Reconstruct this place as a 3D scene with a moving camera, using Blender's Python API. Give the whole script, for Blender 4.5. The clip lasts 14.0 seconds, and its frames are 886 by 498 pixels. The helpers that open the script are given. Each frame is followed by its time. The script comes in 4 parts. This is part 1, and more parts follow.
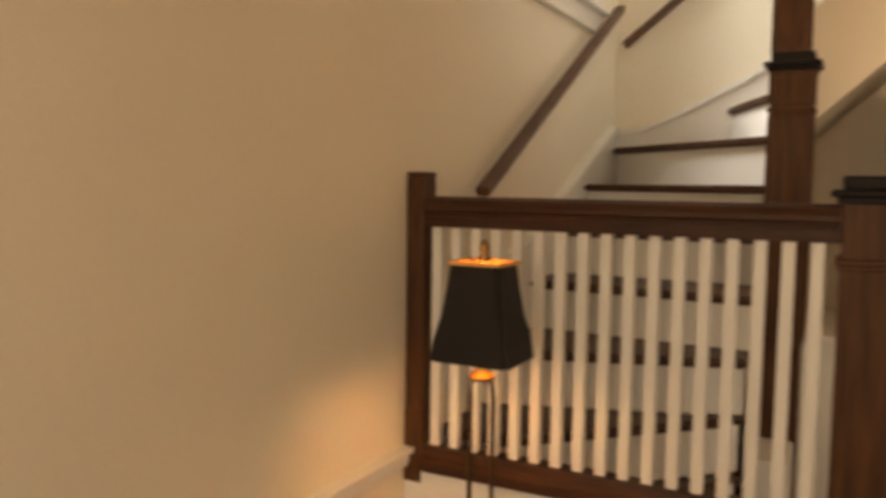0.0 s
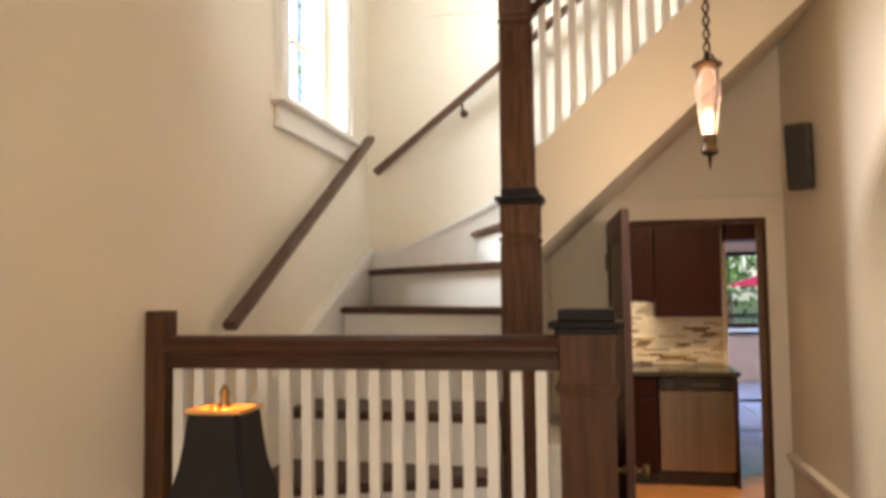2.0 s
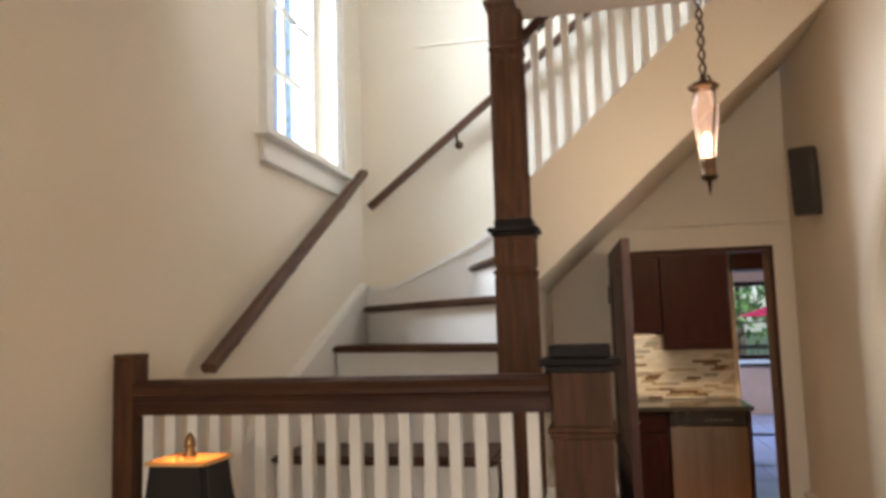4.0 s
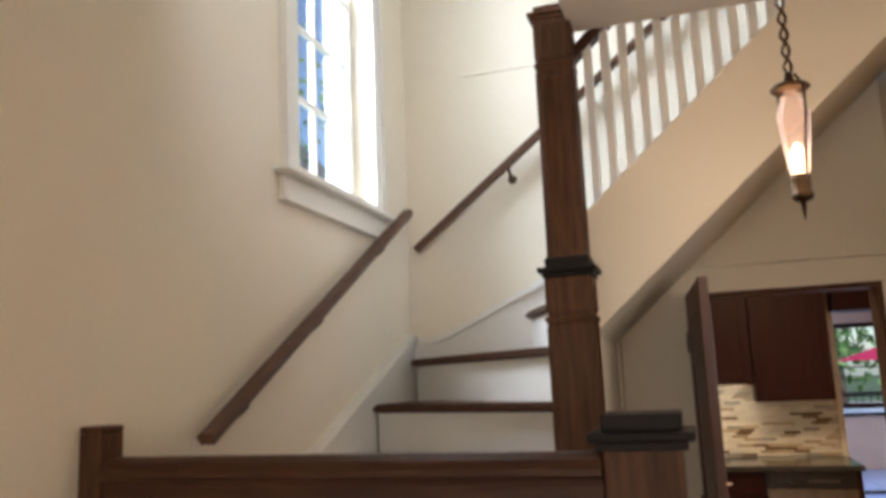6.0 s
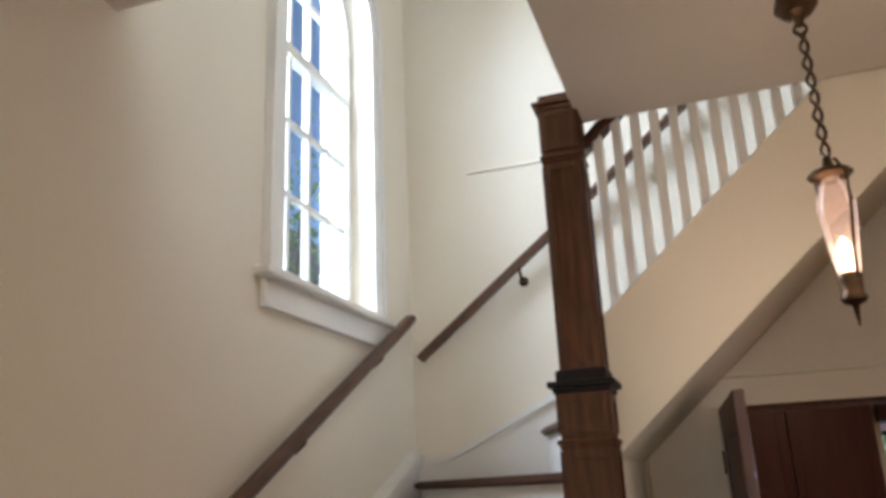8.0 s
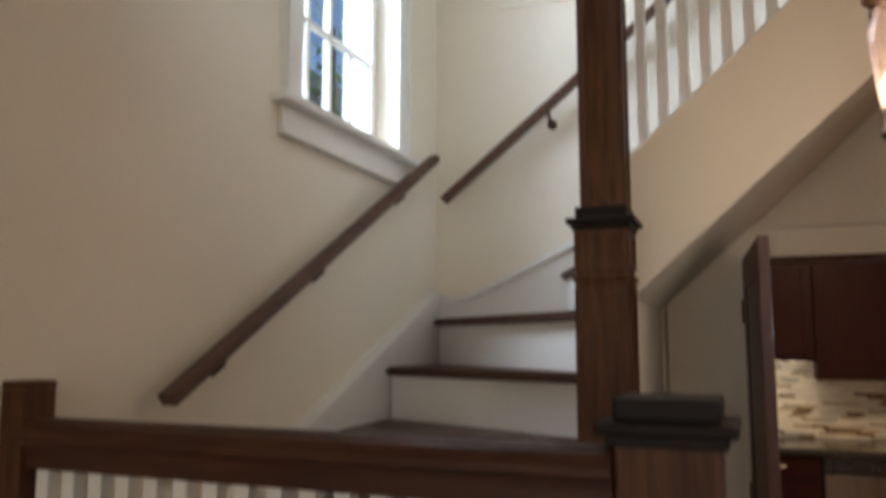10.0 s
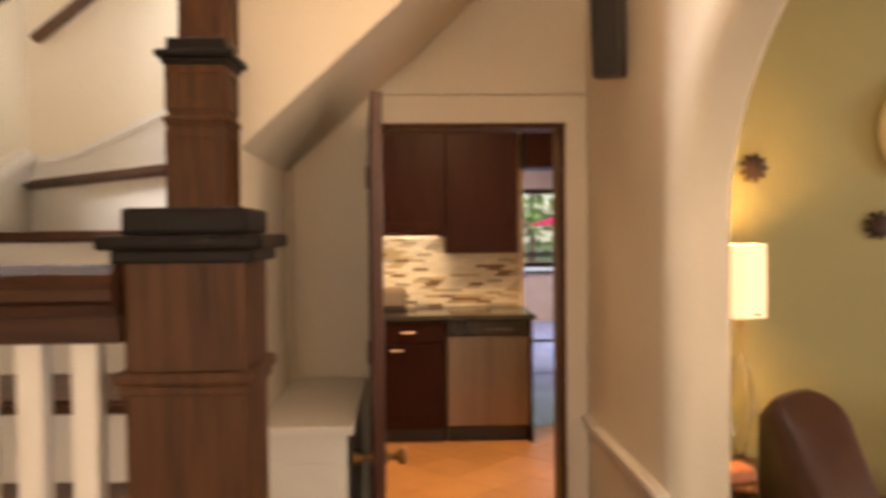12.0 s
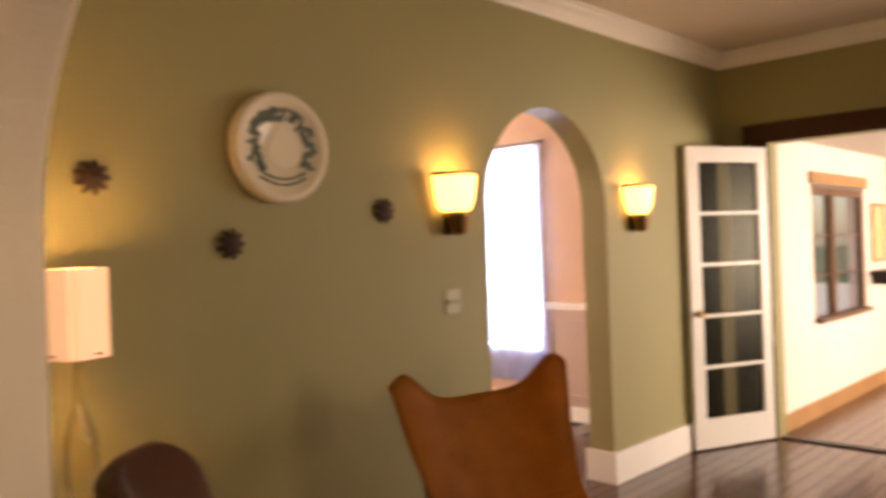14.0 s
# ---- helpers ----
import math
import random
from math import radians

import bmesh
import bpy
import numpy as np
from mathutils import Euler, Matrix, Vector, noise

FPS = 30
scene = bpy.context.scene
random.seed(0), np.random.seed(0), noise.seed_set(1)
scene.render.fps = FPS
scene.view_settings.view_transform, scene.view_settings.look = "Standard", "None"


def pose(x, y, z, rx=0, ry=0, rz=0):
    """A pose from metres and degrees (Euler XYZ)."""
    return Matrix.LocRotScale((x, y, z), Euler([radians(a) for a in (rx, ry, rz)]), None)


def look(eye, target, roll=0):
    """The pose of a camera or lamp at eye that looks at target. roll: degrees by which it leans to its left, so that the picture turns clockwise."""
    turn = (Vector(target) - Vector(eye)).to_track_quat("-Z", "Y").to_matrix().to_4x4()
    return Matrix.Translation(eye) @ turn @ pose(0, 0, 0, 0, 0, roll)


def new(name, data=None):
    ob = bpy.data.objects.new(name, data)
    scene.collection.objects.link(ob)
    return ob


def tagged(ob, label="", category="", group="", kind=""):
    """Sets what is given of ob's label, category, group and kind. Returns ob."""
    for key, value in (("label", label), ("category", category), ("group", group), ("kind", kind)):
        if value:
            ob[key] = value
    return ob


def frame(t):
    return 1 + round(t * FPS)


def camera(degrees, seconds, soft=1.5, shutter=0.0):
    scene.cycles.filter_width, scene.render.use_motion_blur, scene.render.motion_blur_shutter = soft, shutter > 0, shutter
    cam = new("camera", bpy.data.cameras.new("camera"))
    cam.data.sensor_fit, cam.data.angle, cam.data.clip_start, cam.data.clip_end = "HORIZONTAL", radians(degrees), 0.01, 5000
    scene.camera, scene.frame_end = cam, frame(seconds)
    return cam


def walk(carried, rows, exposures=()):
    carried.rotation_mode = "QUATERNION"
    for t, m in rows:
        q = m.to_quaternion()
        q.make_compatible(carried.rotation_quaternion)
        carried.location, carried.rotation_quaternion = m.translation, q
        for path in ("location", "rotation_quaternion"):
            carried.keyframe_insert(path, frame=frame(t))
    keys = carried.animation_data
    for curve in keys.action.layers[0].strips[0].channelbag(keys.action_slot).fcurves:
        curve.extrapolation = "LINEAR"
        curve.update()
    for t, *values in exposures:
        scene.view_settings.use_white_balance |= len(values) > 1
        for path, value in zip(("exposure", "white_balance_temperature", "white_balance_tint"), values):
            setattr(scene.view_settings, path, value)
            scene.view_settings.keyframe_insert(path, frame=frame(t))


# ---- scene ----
cam = camera(59.1, 14.0, soft=3.6, shutter=0.5)
PATH = [
    (0, (1.129, -1.961, 1.479), (0.206, -0.194, 1.32), 0.8),
    (0.5, (1.188, -2.012, 1.501), (0.505, -0.137, 1.355), 1.1),
    (1, (1.195, -1.987, 1.513), (0.691, -0.054, 1.425), 0.4),
    (1.5, (1.203, -1.973, 1.537), (0.777, -0.019, 1.534), -0.1),
    (2, (1.203, -1.961, 1.559), (0.822, -0.001, 1.672), -0.7),
    (2.5, (1.202, -1.964, 1.579), (0.837, -0.007, 1.774), -1.3),
    (5, (1.277, -1.645, 1.549), (0.795, 0.284, 1.764), -1.9),
    (5.5, (1.283, -1.538, 1.557), (0.734, 0.369, 1.803), -2.0),
    (6, (1.277, -1.437, 1.587), (0.692, 0.447, 1.919), -2.4),
    (6.5, (1.265, -1.349, 1.627), (0.679, 0.514, 2.062), -2.8),
    (7, (1.271, -1.255, 1.643), (0.678, 0.573, 2.197), -2.8),
    (7.2, (1.275, -1.229, 1.652), (0.676, 0.585, 2.243), -2.7),
    (9.5, (1.273, -1.102, 1.655), (0.605, 0.705, 2.189), -1.3),
    (10, (1.289, -1.088, 1.591), (0.563, 0.761, 1.828), -0.0),
    (10.5, (1.311, -1.067, 1.55), (0.655, 0.819, 1.664), -0.9),
    (10.6, (1.325, -1.054, 1.537), (0.698, 0.843, 1.636), -1.1),
    (11, (1.353, -1.031, 1.515), (0.888, 0.913, 1.584), -1.1),
    (11.5, (1.377, -0.984, 1.486), (1.13, 1.001, 1.504), -0.9),
    (11.8, (1.45, -0.948, 1.476), (1.36, 1.05, 1.462), -0.7),
    (12, (1.433, -0.895, 1.484), (1.516, 1.103, 1.444), -0.5),
    (12.5, (1.509, -0.811, 1.469), (1.926, 1.144, 1.421), 0.6),
    (13, (1.544, -0.674, 1.475), (2.347, 1.157, 1.466), -0.5),
    (13.3, (1.617, -0.615, 1.445), (2.585, 1.134, 1.487), -2.1),
    (13.5, (1.615, -0.589, 1.485), (2.734, 1.069, 1.505), -1.9),
    (14, (1.729, -0.493, 1.453), (3.164, 0.9, 1.453), -2.1),
]
walk(cam, [(t, look(eye, target, roll)) for t, eye, target, roll in PATH],
     [(0, .02, 8700, 15), (.5, .24, 8400, 15), (1.0, .36, 8000, 15), (1.5, .54, 7500, 14), (2.0, .58, 6900, 13), (2.5, .42, 6500, 12), (5, .26, 6200, 12), (7, .1, 6000, 11),
      (9.5, -.25, 5700, 11), (10, -.3, 5900, 11), (10.5, .16, 6400, 13), (11.5, .74, 7000, 15), (12.5, .74, 8900, 25), (13.2, .5, 8800, 25), (13.5, .3, 8700, 25), (14, -.1, 8700, 26)])

# ---- world, sun, exposure ----
world = bpy.data.worlds.new("world")
scene.world = world
world.use_nodes = True
wn = world.node_tree.nodes
sky = wn.new("ShaderNodeTexSky")
sky.sky_type, sky.sun_disc = "NISHITA", False
sky.sun_elevation, sky.sun_rotation = radians(48), radians(159.6)
wn["Background"].inputs["Strength"].default_value = 0.15
world.node_tree.links.new(sky.outputs[0], wn["Background"].inputs[0])


def lamp(kind, name, m, power, color, **more):
    data = bpy.data.lights.new(name, kind)
    data.energy, data.color = power, color
    for key, value in more.items():
        if key == "size":
            data.size = value
        if key == "size_y":
            data.shape, data.size_y = "RECTANGLE", value
        if key == "radius":
            data.shadow_soft_size = value
        if key == "angle":
            data.angle = value
    ob = new(name, data)
    ob.matrix_world = m
    return ob


SUN = Vector((math.cos(radians(48)) * .349, math.cos(radians(48)) * -.937, math.sin(radians(48))))
lamp("SUN", "sun", look(SUN * 20, (0, 0, 0)), 5, (1, .95, .87), angle=radians(.6))
WARM, DAY, COOL = (1, .62, .30), (1, .93, .84), (.80, .90, 1)
lamp("AREA", "stair_window_daylight", look((-.75, 1.2, 3.6), (2.15, 1.05, 1.7)), 225, COOL, size=.9, size_y=1.5)
# Added lamp for unseen light upstairs; no window is built there.
lamp("AREA", "unseen_upstairs_light", look((2.9, -.3, 4.9), (.9, 2.1, 2.6)), 40, (.90, .95, 1), size=1.2, size_y=1.2)
# Fill lamp added out of view at the hall's south end.
lamp("AREA", "front_fill_light", look((1.1, -3.55, 1.65), (.6, 0, 2.0)), 25, (1, .86, .70), size=1.5, size_y=1.5)
# Added fill from an unseen corner of the living room, aimed through the archway.
lamp("AREA", "living_east_fill", look((7.38, -2.8, 1.6), (0, .6, 1.75)), 14, (1, .90, .76), size=1.2, size_y=1.6)
# Added fill before the solid south wall; brightens the stairs and hall.
lamp("AREA", "living_south_fill", look((4.7, -3.62, 1.6), (1.0, 1.2, 1.5)), 64, (1, .91, .78), size=1.8, size_y=1.4)
# Unseen fill added at the sunroom's south side to brighten its north wall.
lamp("AREA", "sunroom_fill_light", look((9.2, -1.85, 1.38), (8.1, 1.76, 1.35)), 240, (1, .97, .92), size=2.3, size_y=1.3)
lamp("AREA", "dining_window_daylight", look((7.35, 4.3, 1.4), (4.0, 4.3, 1.3)), 300, (.78, .87, 1), size=1.5, size_y=2.0)
# Lamp added to lift the panelling; the dining north wall has no window.
lamp("AREA", "dining_fill_light", look((4.3, 5.8, 1.7), (7.0, 2.9, 1.2)), 140, (1, .93, .86), size=1.5, size_y=1.4)
lamp("AREA", "undercabinet_light", look((1.45, 4.96, 1.45), (1.45, 5.06, .9)), 1.1, (1, .86, .64), size=1.0, size_y=.06)
# Overhead fill for the kitchen; its source is out of view and supposed.
lamp("AREA", "kitchen_fill_light", pose(1.7, 3.55, 2.55), 27, (1, .70, .42), size=.5, size_y=.5)
# Blue fill added beside the windowless nook east wall, to brighten the floor.
lamp("AREA", "nook_blue_fill", look((5.1, 9.6, 1.7), (2.8, 9.0, .2)), 190, (.50, .68, 1), size=1.4, size_y=1.3)


# ---- materials ----
def mat(name, color, rough=.6, metal=0., vary=.06, scale=3., bump=.0, bscale=60., emit=None, power=0., spec=.5, stretch=(1, 1, 1), vary2=None, trans=0., alpha=None, each=0.):
    m = bpy.data.materials.new(name)
    m.use_nodes = True
    n, l = m.node_tree.nodes, m.node_tree.links
    b = n["Principled BSDF"]
    b.inputs["Roughness"].default_value, b.inputs["Metallic"].default_value = rough, metal
    b.inputs["Specular IOR Level"].default_value = spec
    b.inputs["Transmission Weight"].default_value = trans
    co, mp = n.new("ShaderNodeTexCoord"), n.new("ShaderNodeMapping")
    geo = n.new("ShaderNodeNewGeometry")
    mp.inputs["Scale"].default_value = stretch
    l.new(geo.outputs["Position"], mp.inputs[0])
    big, small = n.new("ShaderNodeTexNoise"), n.new("ShaderNodeTexNoise")
    big.inputs["Scale"].default_value, small.inputs["Scale"].default_value = scale, bscale
    big.inputs["Detail"].default_value, small.inputs["Detail"].default_value = 4, 5
    for t in (big, small):
        l.new(mp.outputs[0], t.inputs["Vector"])
    ramp = n.new("ShaderNodeMapRange")
    ramp.inputs["From Min"].default_value, ramp.inputs["From Max"].default_value = .3, .7
    l.new(big.outputs[0], ramp.inputs[0])
    mix, mix2 = n.new("ShaderNodeMixRGB"), n.new("ShaderNodeMixRGB")
    c2 = vary2 or tuple(c * (1 - vary * 2.2) for c in color)
    mix.inputs[1].default_value, mix.inputs[2].default_value = (*color, 1), (*c2, 1)
    l.new(ramp.outputs[0], mix.inputs[0])
    mix2.blend_type = "MULTIPLY"
    mix2.inputs[0].default_value = min(1, vary * 3)
    sr = n.new("ShaderNodeMapRange")
    sr.inputs["From Min"].default_value, sr.inputs["From Max"].default_value, sr.inputs["To Min"].default_value, sr.inputs["To Max"].default_value = .3, .7, .7, 1.1
    l.new(small.outputs[0], sr.inputs[0])
    l.new(mix.outputs[0], mix2.inputs[1]), l.new(sr.outputs[0], mix2.inputs[2])
    last = mix2.outputs[0]
    if each:
        info, er, m3 = n.new("ShaderNodeObjectInfo"), n.new("ShaderNodeMapRange"), n.new("ShaderNodeMixRGB")
        er.inputs["To Min"].default_value, er.inputs["To Max"].default_value = 1 - each, 1 + each
        m3.blend_type, m3.inputs[0].default_value = "MULTIPLY", 1
        l.new(info.outputs["Random"], er.inputs[0])
        l.new(last, m3.inputs[1]), l.new(er.outputs[0], m3.inputs[2])
        last = m3.outputs[0]
    l.new(last, b.inputs["Base Color"])
    rr = n.new("ShaderNodeMapRange")
    rr.inputs["To Min"].default_value, rr.inputs["To Max"].default_value = max(.02, rough - .08), min(1, rough + .08)
    l.new(big.outputs[0], rr.inputs[0]), l.new(rr.outputs[0], b.inputs["Roughness"])
    if bump:
        bp = n.new("ShaderNodeBump")
        bp.inputs["Strength"].default_value, bp.inputs["Distance"].default_value = bump, .01
        l.new(small.outputs[0], bp.inputs["Height"]), l.new(bp.outputs[0], b.inputs["Normal"])
    if emit:
        b.inputs["Emission Color"].default_value, b.inputs["Emission Strength"].default_value = (*emit, 1), power
    if alpha is not None:
        b.inputs["Alpha"].default_value = alpha
    return m


PAINT = mat("cream_wall_paint", (.81, .735, .60), .62, vary=.025, scale=1.3, bump=.12, bscale=90)
CEIL = mat("ceiling_paint", (.66, .60, .53), .8, vary=.03, scale=1.1, bump=.08, bscale=70)
GREEN = mat("olive_wall_paint", (.297, .266, .118), .6, vary=.03, scale=1.2, bump=.12, bscale=90)
PINK = mat("peach_wall_paint", (.62, .40, .27), .7, vary=.03)
TAUPE = mat("taupe_wainscot_paint", (.45, .33, .27), .5, vary=.03)
WHITE = mat("white_trim_paint", (.80, .775, .72), .38, vary=.02, scale=4, bump=.03)
WOOD = mat("dark_stained_oak", (.110, .044, .016), .48, spec=.25, vary=.14, scale=9, bump=.25, bscale=45, stretch=(6, 6, .5), vary2=(.05, .019, .008))
WOODH = mat("dark_stained_oak_rail", (.074, .028, .013), .46, spec=.25, vary=.14, scale=9, bump=.2, bscale=45, stretch=(.6, 6, 6), vary2=(.038, .014, .007))
# Lighter copy of the rail oak; window light is put into its colour.
WALLRAIL = mat("window_lit_oak_rail", (.125, .058, .032), .42, spec=.4, vary=.14, scale=9, bump=.2, bscale=45, stretch=(6, .6, 2), vary2=(.075, .034, .018))
TREAD = mat("dark_oak_tread", (.085, .036, .018), .4, spec=.3, vary=.14, scale=5, bump=.15, bscale=40, stretch=(.7, 6, 4), vary2=(.05, .02, .011))
CHERRY = mat("dark_cherry_cabinet", (.030, .007, .004), .45, spec=.15, vary=.1, scale=6, bump=.05, bscale=40, stretch=(5, 5, .6), vary2=(.02, .004, .003))
BLACK = mat("black_cap", (.018, .013, .012), .35, vary=.05)
FABRIC = mat("black_lampshade_fabric", (.012, .009, .008), .85, vary=.05, bump=.3, bscale=300)
GOLDIN = mat("gold_shade_lining", (.75, .42, .14), .6, vary=.03)
BRONZE = mat("aged_bronze", (.10, .058, .03), .38, .85, vary=.1, scale=20, bump=.1)
BRASS = mat("antique_brass", (.35, .21, .08), .3, .9, vary=.1, scale=20)
STEEL = mat("brushed_steel", (.36, .30, .24), .3, 1, vary=.02, scale=2)
# Upright pale and dark bands paint reflections into the steel's colour.
DWSTEEL = mat("steel_with_painted_reflections", (.30, .235, .175), .3, 1, vary=.16, scale=1.6, bump=.04, bscale=60, stretch=(4.5, 4.5, .12), vary2=(.17, .13, .10))
DARKST = mat("black_control_panel", (.015, .013, .013), .25, vary=.03)
STONE = mat("dark_granite", (.05, .05, .045), .15, vary=.2, scale=60, bscale=160)
GREY = mat("grey_speaker_plastic", (.075, .065, .055), .5, vary=.04)
GRILLE = mat("dark_speaker_cloth", (.035, .03, .026), .8, vary=.05, bump=.3, bscale=300)
KFLOOR = mat("tan_kitchen_floor", (.62, .32, .13), .33, vary=.06, scale=4, bump=.05, each=.10)
GROUT = mat("brown_grout", (.30, .16, .08), .8, vary=.06)
NFLOOR = mat("pale_stone_nook_floor", (.36, .42, .60), .12, vary=.06, scale=3, each=.05)
LFLOOR = mat("dark_walnut_floor", (.09, .032, .018), .16, vary=.12, scale=4, bump=.06, bscale=30, stretch=(.6, 6, 1), each=.22)
LEATHER = mat("tan_leather", (.50, .165, .012), .55, spec=.18, vary=.1, scale=8, bump=.25, bscale=90)
LEATHERB = mat("dark_brown_leather", (.075, .028, .016), .4, vary=.12, scale=8, bump=.25, bscale=90)
PLATEW = mat("white_enamel", (.70, .63, .50), .35, vary=.03)
PLATED = mat("dark_painted_relief", (.12, .15, .12), .6, vary=.2, scale=30)
BUG = mat("dark_rust_iron", (.045, .02, .014), .6, .3, vary=.15, scale=40, bump=.2)
LINEN = mat("lit_linen_shade", (.85, .72, .52), .8, emit=(1, .56, .34), power=.8, vary=.02)
SCON = mat("lit_alabaster_glass", (.9, .75, .5), .4, emit=(1, .60, .20), power=3.0, vary=.05, scale=25)
BULB = mat("lit_bulb", (1, .8, .5), .4, emit=(1, .74, .46), power=6, vary=0)
DRAPE = mat("taupe_door_curtain", (.05, .038, .022), .9, vary=.08, stretch=(30, 30, .5))
ORANGE = mat("pale_coral_cloth", (.62, .24, .13), .8, vary=.06)
BARK = mat("bark", (.09, .06, .04), .9, vary=.2, scale=12, bump=.5, bscale=30)
LEAF = mat("leaf_green", (.15, .26, .08), .5, vary=.15, scale=3, vary2=(.07, .15, .035))
GRASS = mat("lawn", (.06, .09, .03), .9, vary=.2, scale=2)
SIDING = mat("pale_blue_siding", (.42, .55, .66), .7, vary=.04)
REDC = mat("red_umbrella_canvas", (.60, .03, .12), .8, vary=.05)
DECK = mat("reddish_deck_wood", (.28, .13, .08), .7, vary=.12, stretch=(6, 6, 1))
TILES = [mat("mosaic_cream", (.84, .79, .66), .22, vary=.05, each=.12), mat("mosaic_tan", (.56, .45, .28), .22, vary=.08, each=.15),
         mat("mosaic_brown", (.21, .125, .065), .2, vary=.1, each=.2), mat("mosaic_grey", (.42, .40, .33), .22, vary=.06, each=.15)]


def glass(name, color=(1, 1, 1), rough=.0, gloss=.14, milk=0.):
    m = bpy.data.materials.new(name)
    m.use_nodes = True
    n, l = m.node_tree.nodes, m.node_tree.links
    n.remove(n["Principled BSDF"])
    t, g, x, f = n.new("ShaderNodeBsdfTransparent"), n.new("ShaderNodeBsdfGlossy"), n.new("ShaderNodeMixShader"), n.new("ShaderNodeFresnel")
    t.inputs[0].default_value = (*color, 1)
    g.inputs["Roughness"].default_value = rough + .02
    k = n.new("ShaderNodeMath")
    k.operation = "MULTIPLY"
    k.inputs[1].default_value = gloss
    l.new(f.outputs[0], k.inputs[0]), l.new(k.outputs[0], x.inputs[0]), l.new(t.outputs[0], x.inputs[1]), l.new(g.outputs[0], x.inputs[2])
    last = x.outputs[0]
    if milk:
        y, d = n.new("ShaderNodeMixShader"), n.new("ShaderNodeBsdfTranslucent")
        d.inputs[0].default_value = (*color, 1)
        y.inputs[0].default_value = milk
        l.new(last, y.inputs[1]), l.new(d.outputs[0], y.inputs[2])
        last = y.outputs[0]
    l.new(last, n["Material Output"].inputs[0])
    return m


CURTAIN = glass("sheer_white_curtain", (.78, .86, 1), .5, .03, .45)
PANE = glass("window_glass", (.93, .97, 1))
DGLASS = glass("door_glass", (.80, .80, .72), .3, .04)
LGLASS = glass("lantern_glass", (1, .88, .84), .15, .8, .17)


# ---- mesh helpers ----
def part(name, bm, material, parent=None, label=""):
    me = bpy.data.meshes.new(name)
    bmesh.ops.recalc_face_normals(bm, faces=bm.faces)
    bm.to_mesh(me)
    bm.free()
    me.materials.append(material)
    ob = new(name, me)
    if parent:
        ob.parent = parent
    return tagged(ob, label)


def thing(name, label, category, m=None, group=""):
    ob = new(name)
    ob.empty_display_size = .05
    if m:
        ob.matrix_world = m
    return tagged(ob, label, category, group)


def smooth(ob):
    for p in ob.data.polygons:
        p.use_smooth = True
    return ob


def add_box(bm, a, b, bevel=0., m=None):
    c = [(p + q) / 2 for p, q in zip(a, b)]
    s = [abs(q - p) for p, q in zip(a, b)]
    made = bmesh.ops.create_cube(bm, size=1, matrix=(m or Matrix()) @ Matrix.Translation(c) @ Matrix.Diagonal((*s, 1)))
    if bevel:
        edges = list({e for v in made["verts"] for e in v.link_edges})
        bmesh.ops.bevel(bm, geom=edges, offset=bevel, segments=2, affect="EDGES", profile=.6)
    return bm


def boxes(*items, bevel=0.):
    bm = bmesh.new()
    for a, b in items:
        add_box(bm, a, b, bevel)
    return bm


def structure(name, bm, material, label=""):
    ob = part(name, bm, material)
    ob["kind"] = "structure"
    if label:
        ob["label"] = label
    return ob


def sheet(outer, holes, put, thick):
    """A panel from a 2D outline with holes; put(u, v, w) lays it in the world, w runs 0..thick."""
    bm = bmesh.new()
    edges = []
    for ring in (outer, *holes):
        vs = [bm.verts.new(put(u, v, 0)) for u, v in ring]
        edges += [bm.edges.new((vs[i], vs[(i + 1) % len(vs)])) for i in range(len(vs))]
    bmesh.ops.triangle_fill(bm, edges=edges, use_beauty=True)
    off = Vector(put(0, 0, thick)) - Vector(put(0, 0, 0))
    made = bmesh.ops.extrude_face_region(bm, geom=bm.faces[:])
    bmesh.ops.translate(bm, vec=off, verts=[g for g in made["geom"] if isinstance(g, bmesh.types.BMVert)])
    bmesh.ops.dissolve_limit(bm, angle_limit=.01, verts=bm.verts, edges=bm.edges)
    return bm


def in_x(x):
    return lambda u, v, w: (x + w, u, v)


def in_y(y):
    return lambda u, v, w: (u, y + w, v)


def in_z(z):
    return lambda u, v, w: (u, v, z + w)


def rect(a, b, c, d):
    return [(a, c), (b, c), (b, d), (a, d)]


def arch_ring(u0, u1, v0, spring, rise, a=None, n=14):
    """An opening from u0 to u1 whose head is two elliptical quarters a wide and rise high."""
    a = a or (u1 - u0) / 2
    ring = [(u0, v0), (u1, v0)]
    for k in range(n + 1):
        th = math.pi / 2 * k / n
        ring.append((u1 - a + a * math.cos(th), spring + rise * math.sin(th)))
    for k in range(n + 1):
        th = math.pi / 2 * (1 - k / n)
        p = (u0 + a - a * math.cos(th), spring + rise * math.sin(th))
        if (Vector(p) - Vector(ring[-1])).length > 1e-4:
            ring.append(p)
    return ring


def lathe(profile, seg=24, m=None, close=True):
    bm = bmesh.new()
    rings = []
    for r, z in profile:
        rings.append([bm.verts.new((r * math.cos(2 * math.pi * k / seg), r * math.sin(2 * math.pi * k / seg), z)) for k in range(seg)])
    for a, b in zip(rings, rings[1:]):
        for k in range(seg):
            bm.faces.new((a[k], a[(k + 1) % seg], b[(k + 1) % seg], b[k]))
    if close:
        bm.faces.new(rings[0][::-1]), bm.faces.new(rings[-1])
    if m:
        bmesh.ops.transform(bm, matrix=m, verts=bm.verts)
    return bm


def tube(points, r, seg=8, close=True):
    bm = bmesh.new()
    add_tube(bm, points, r, seg)
    return bm


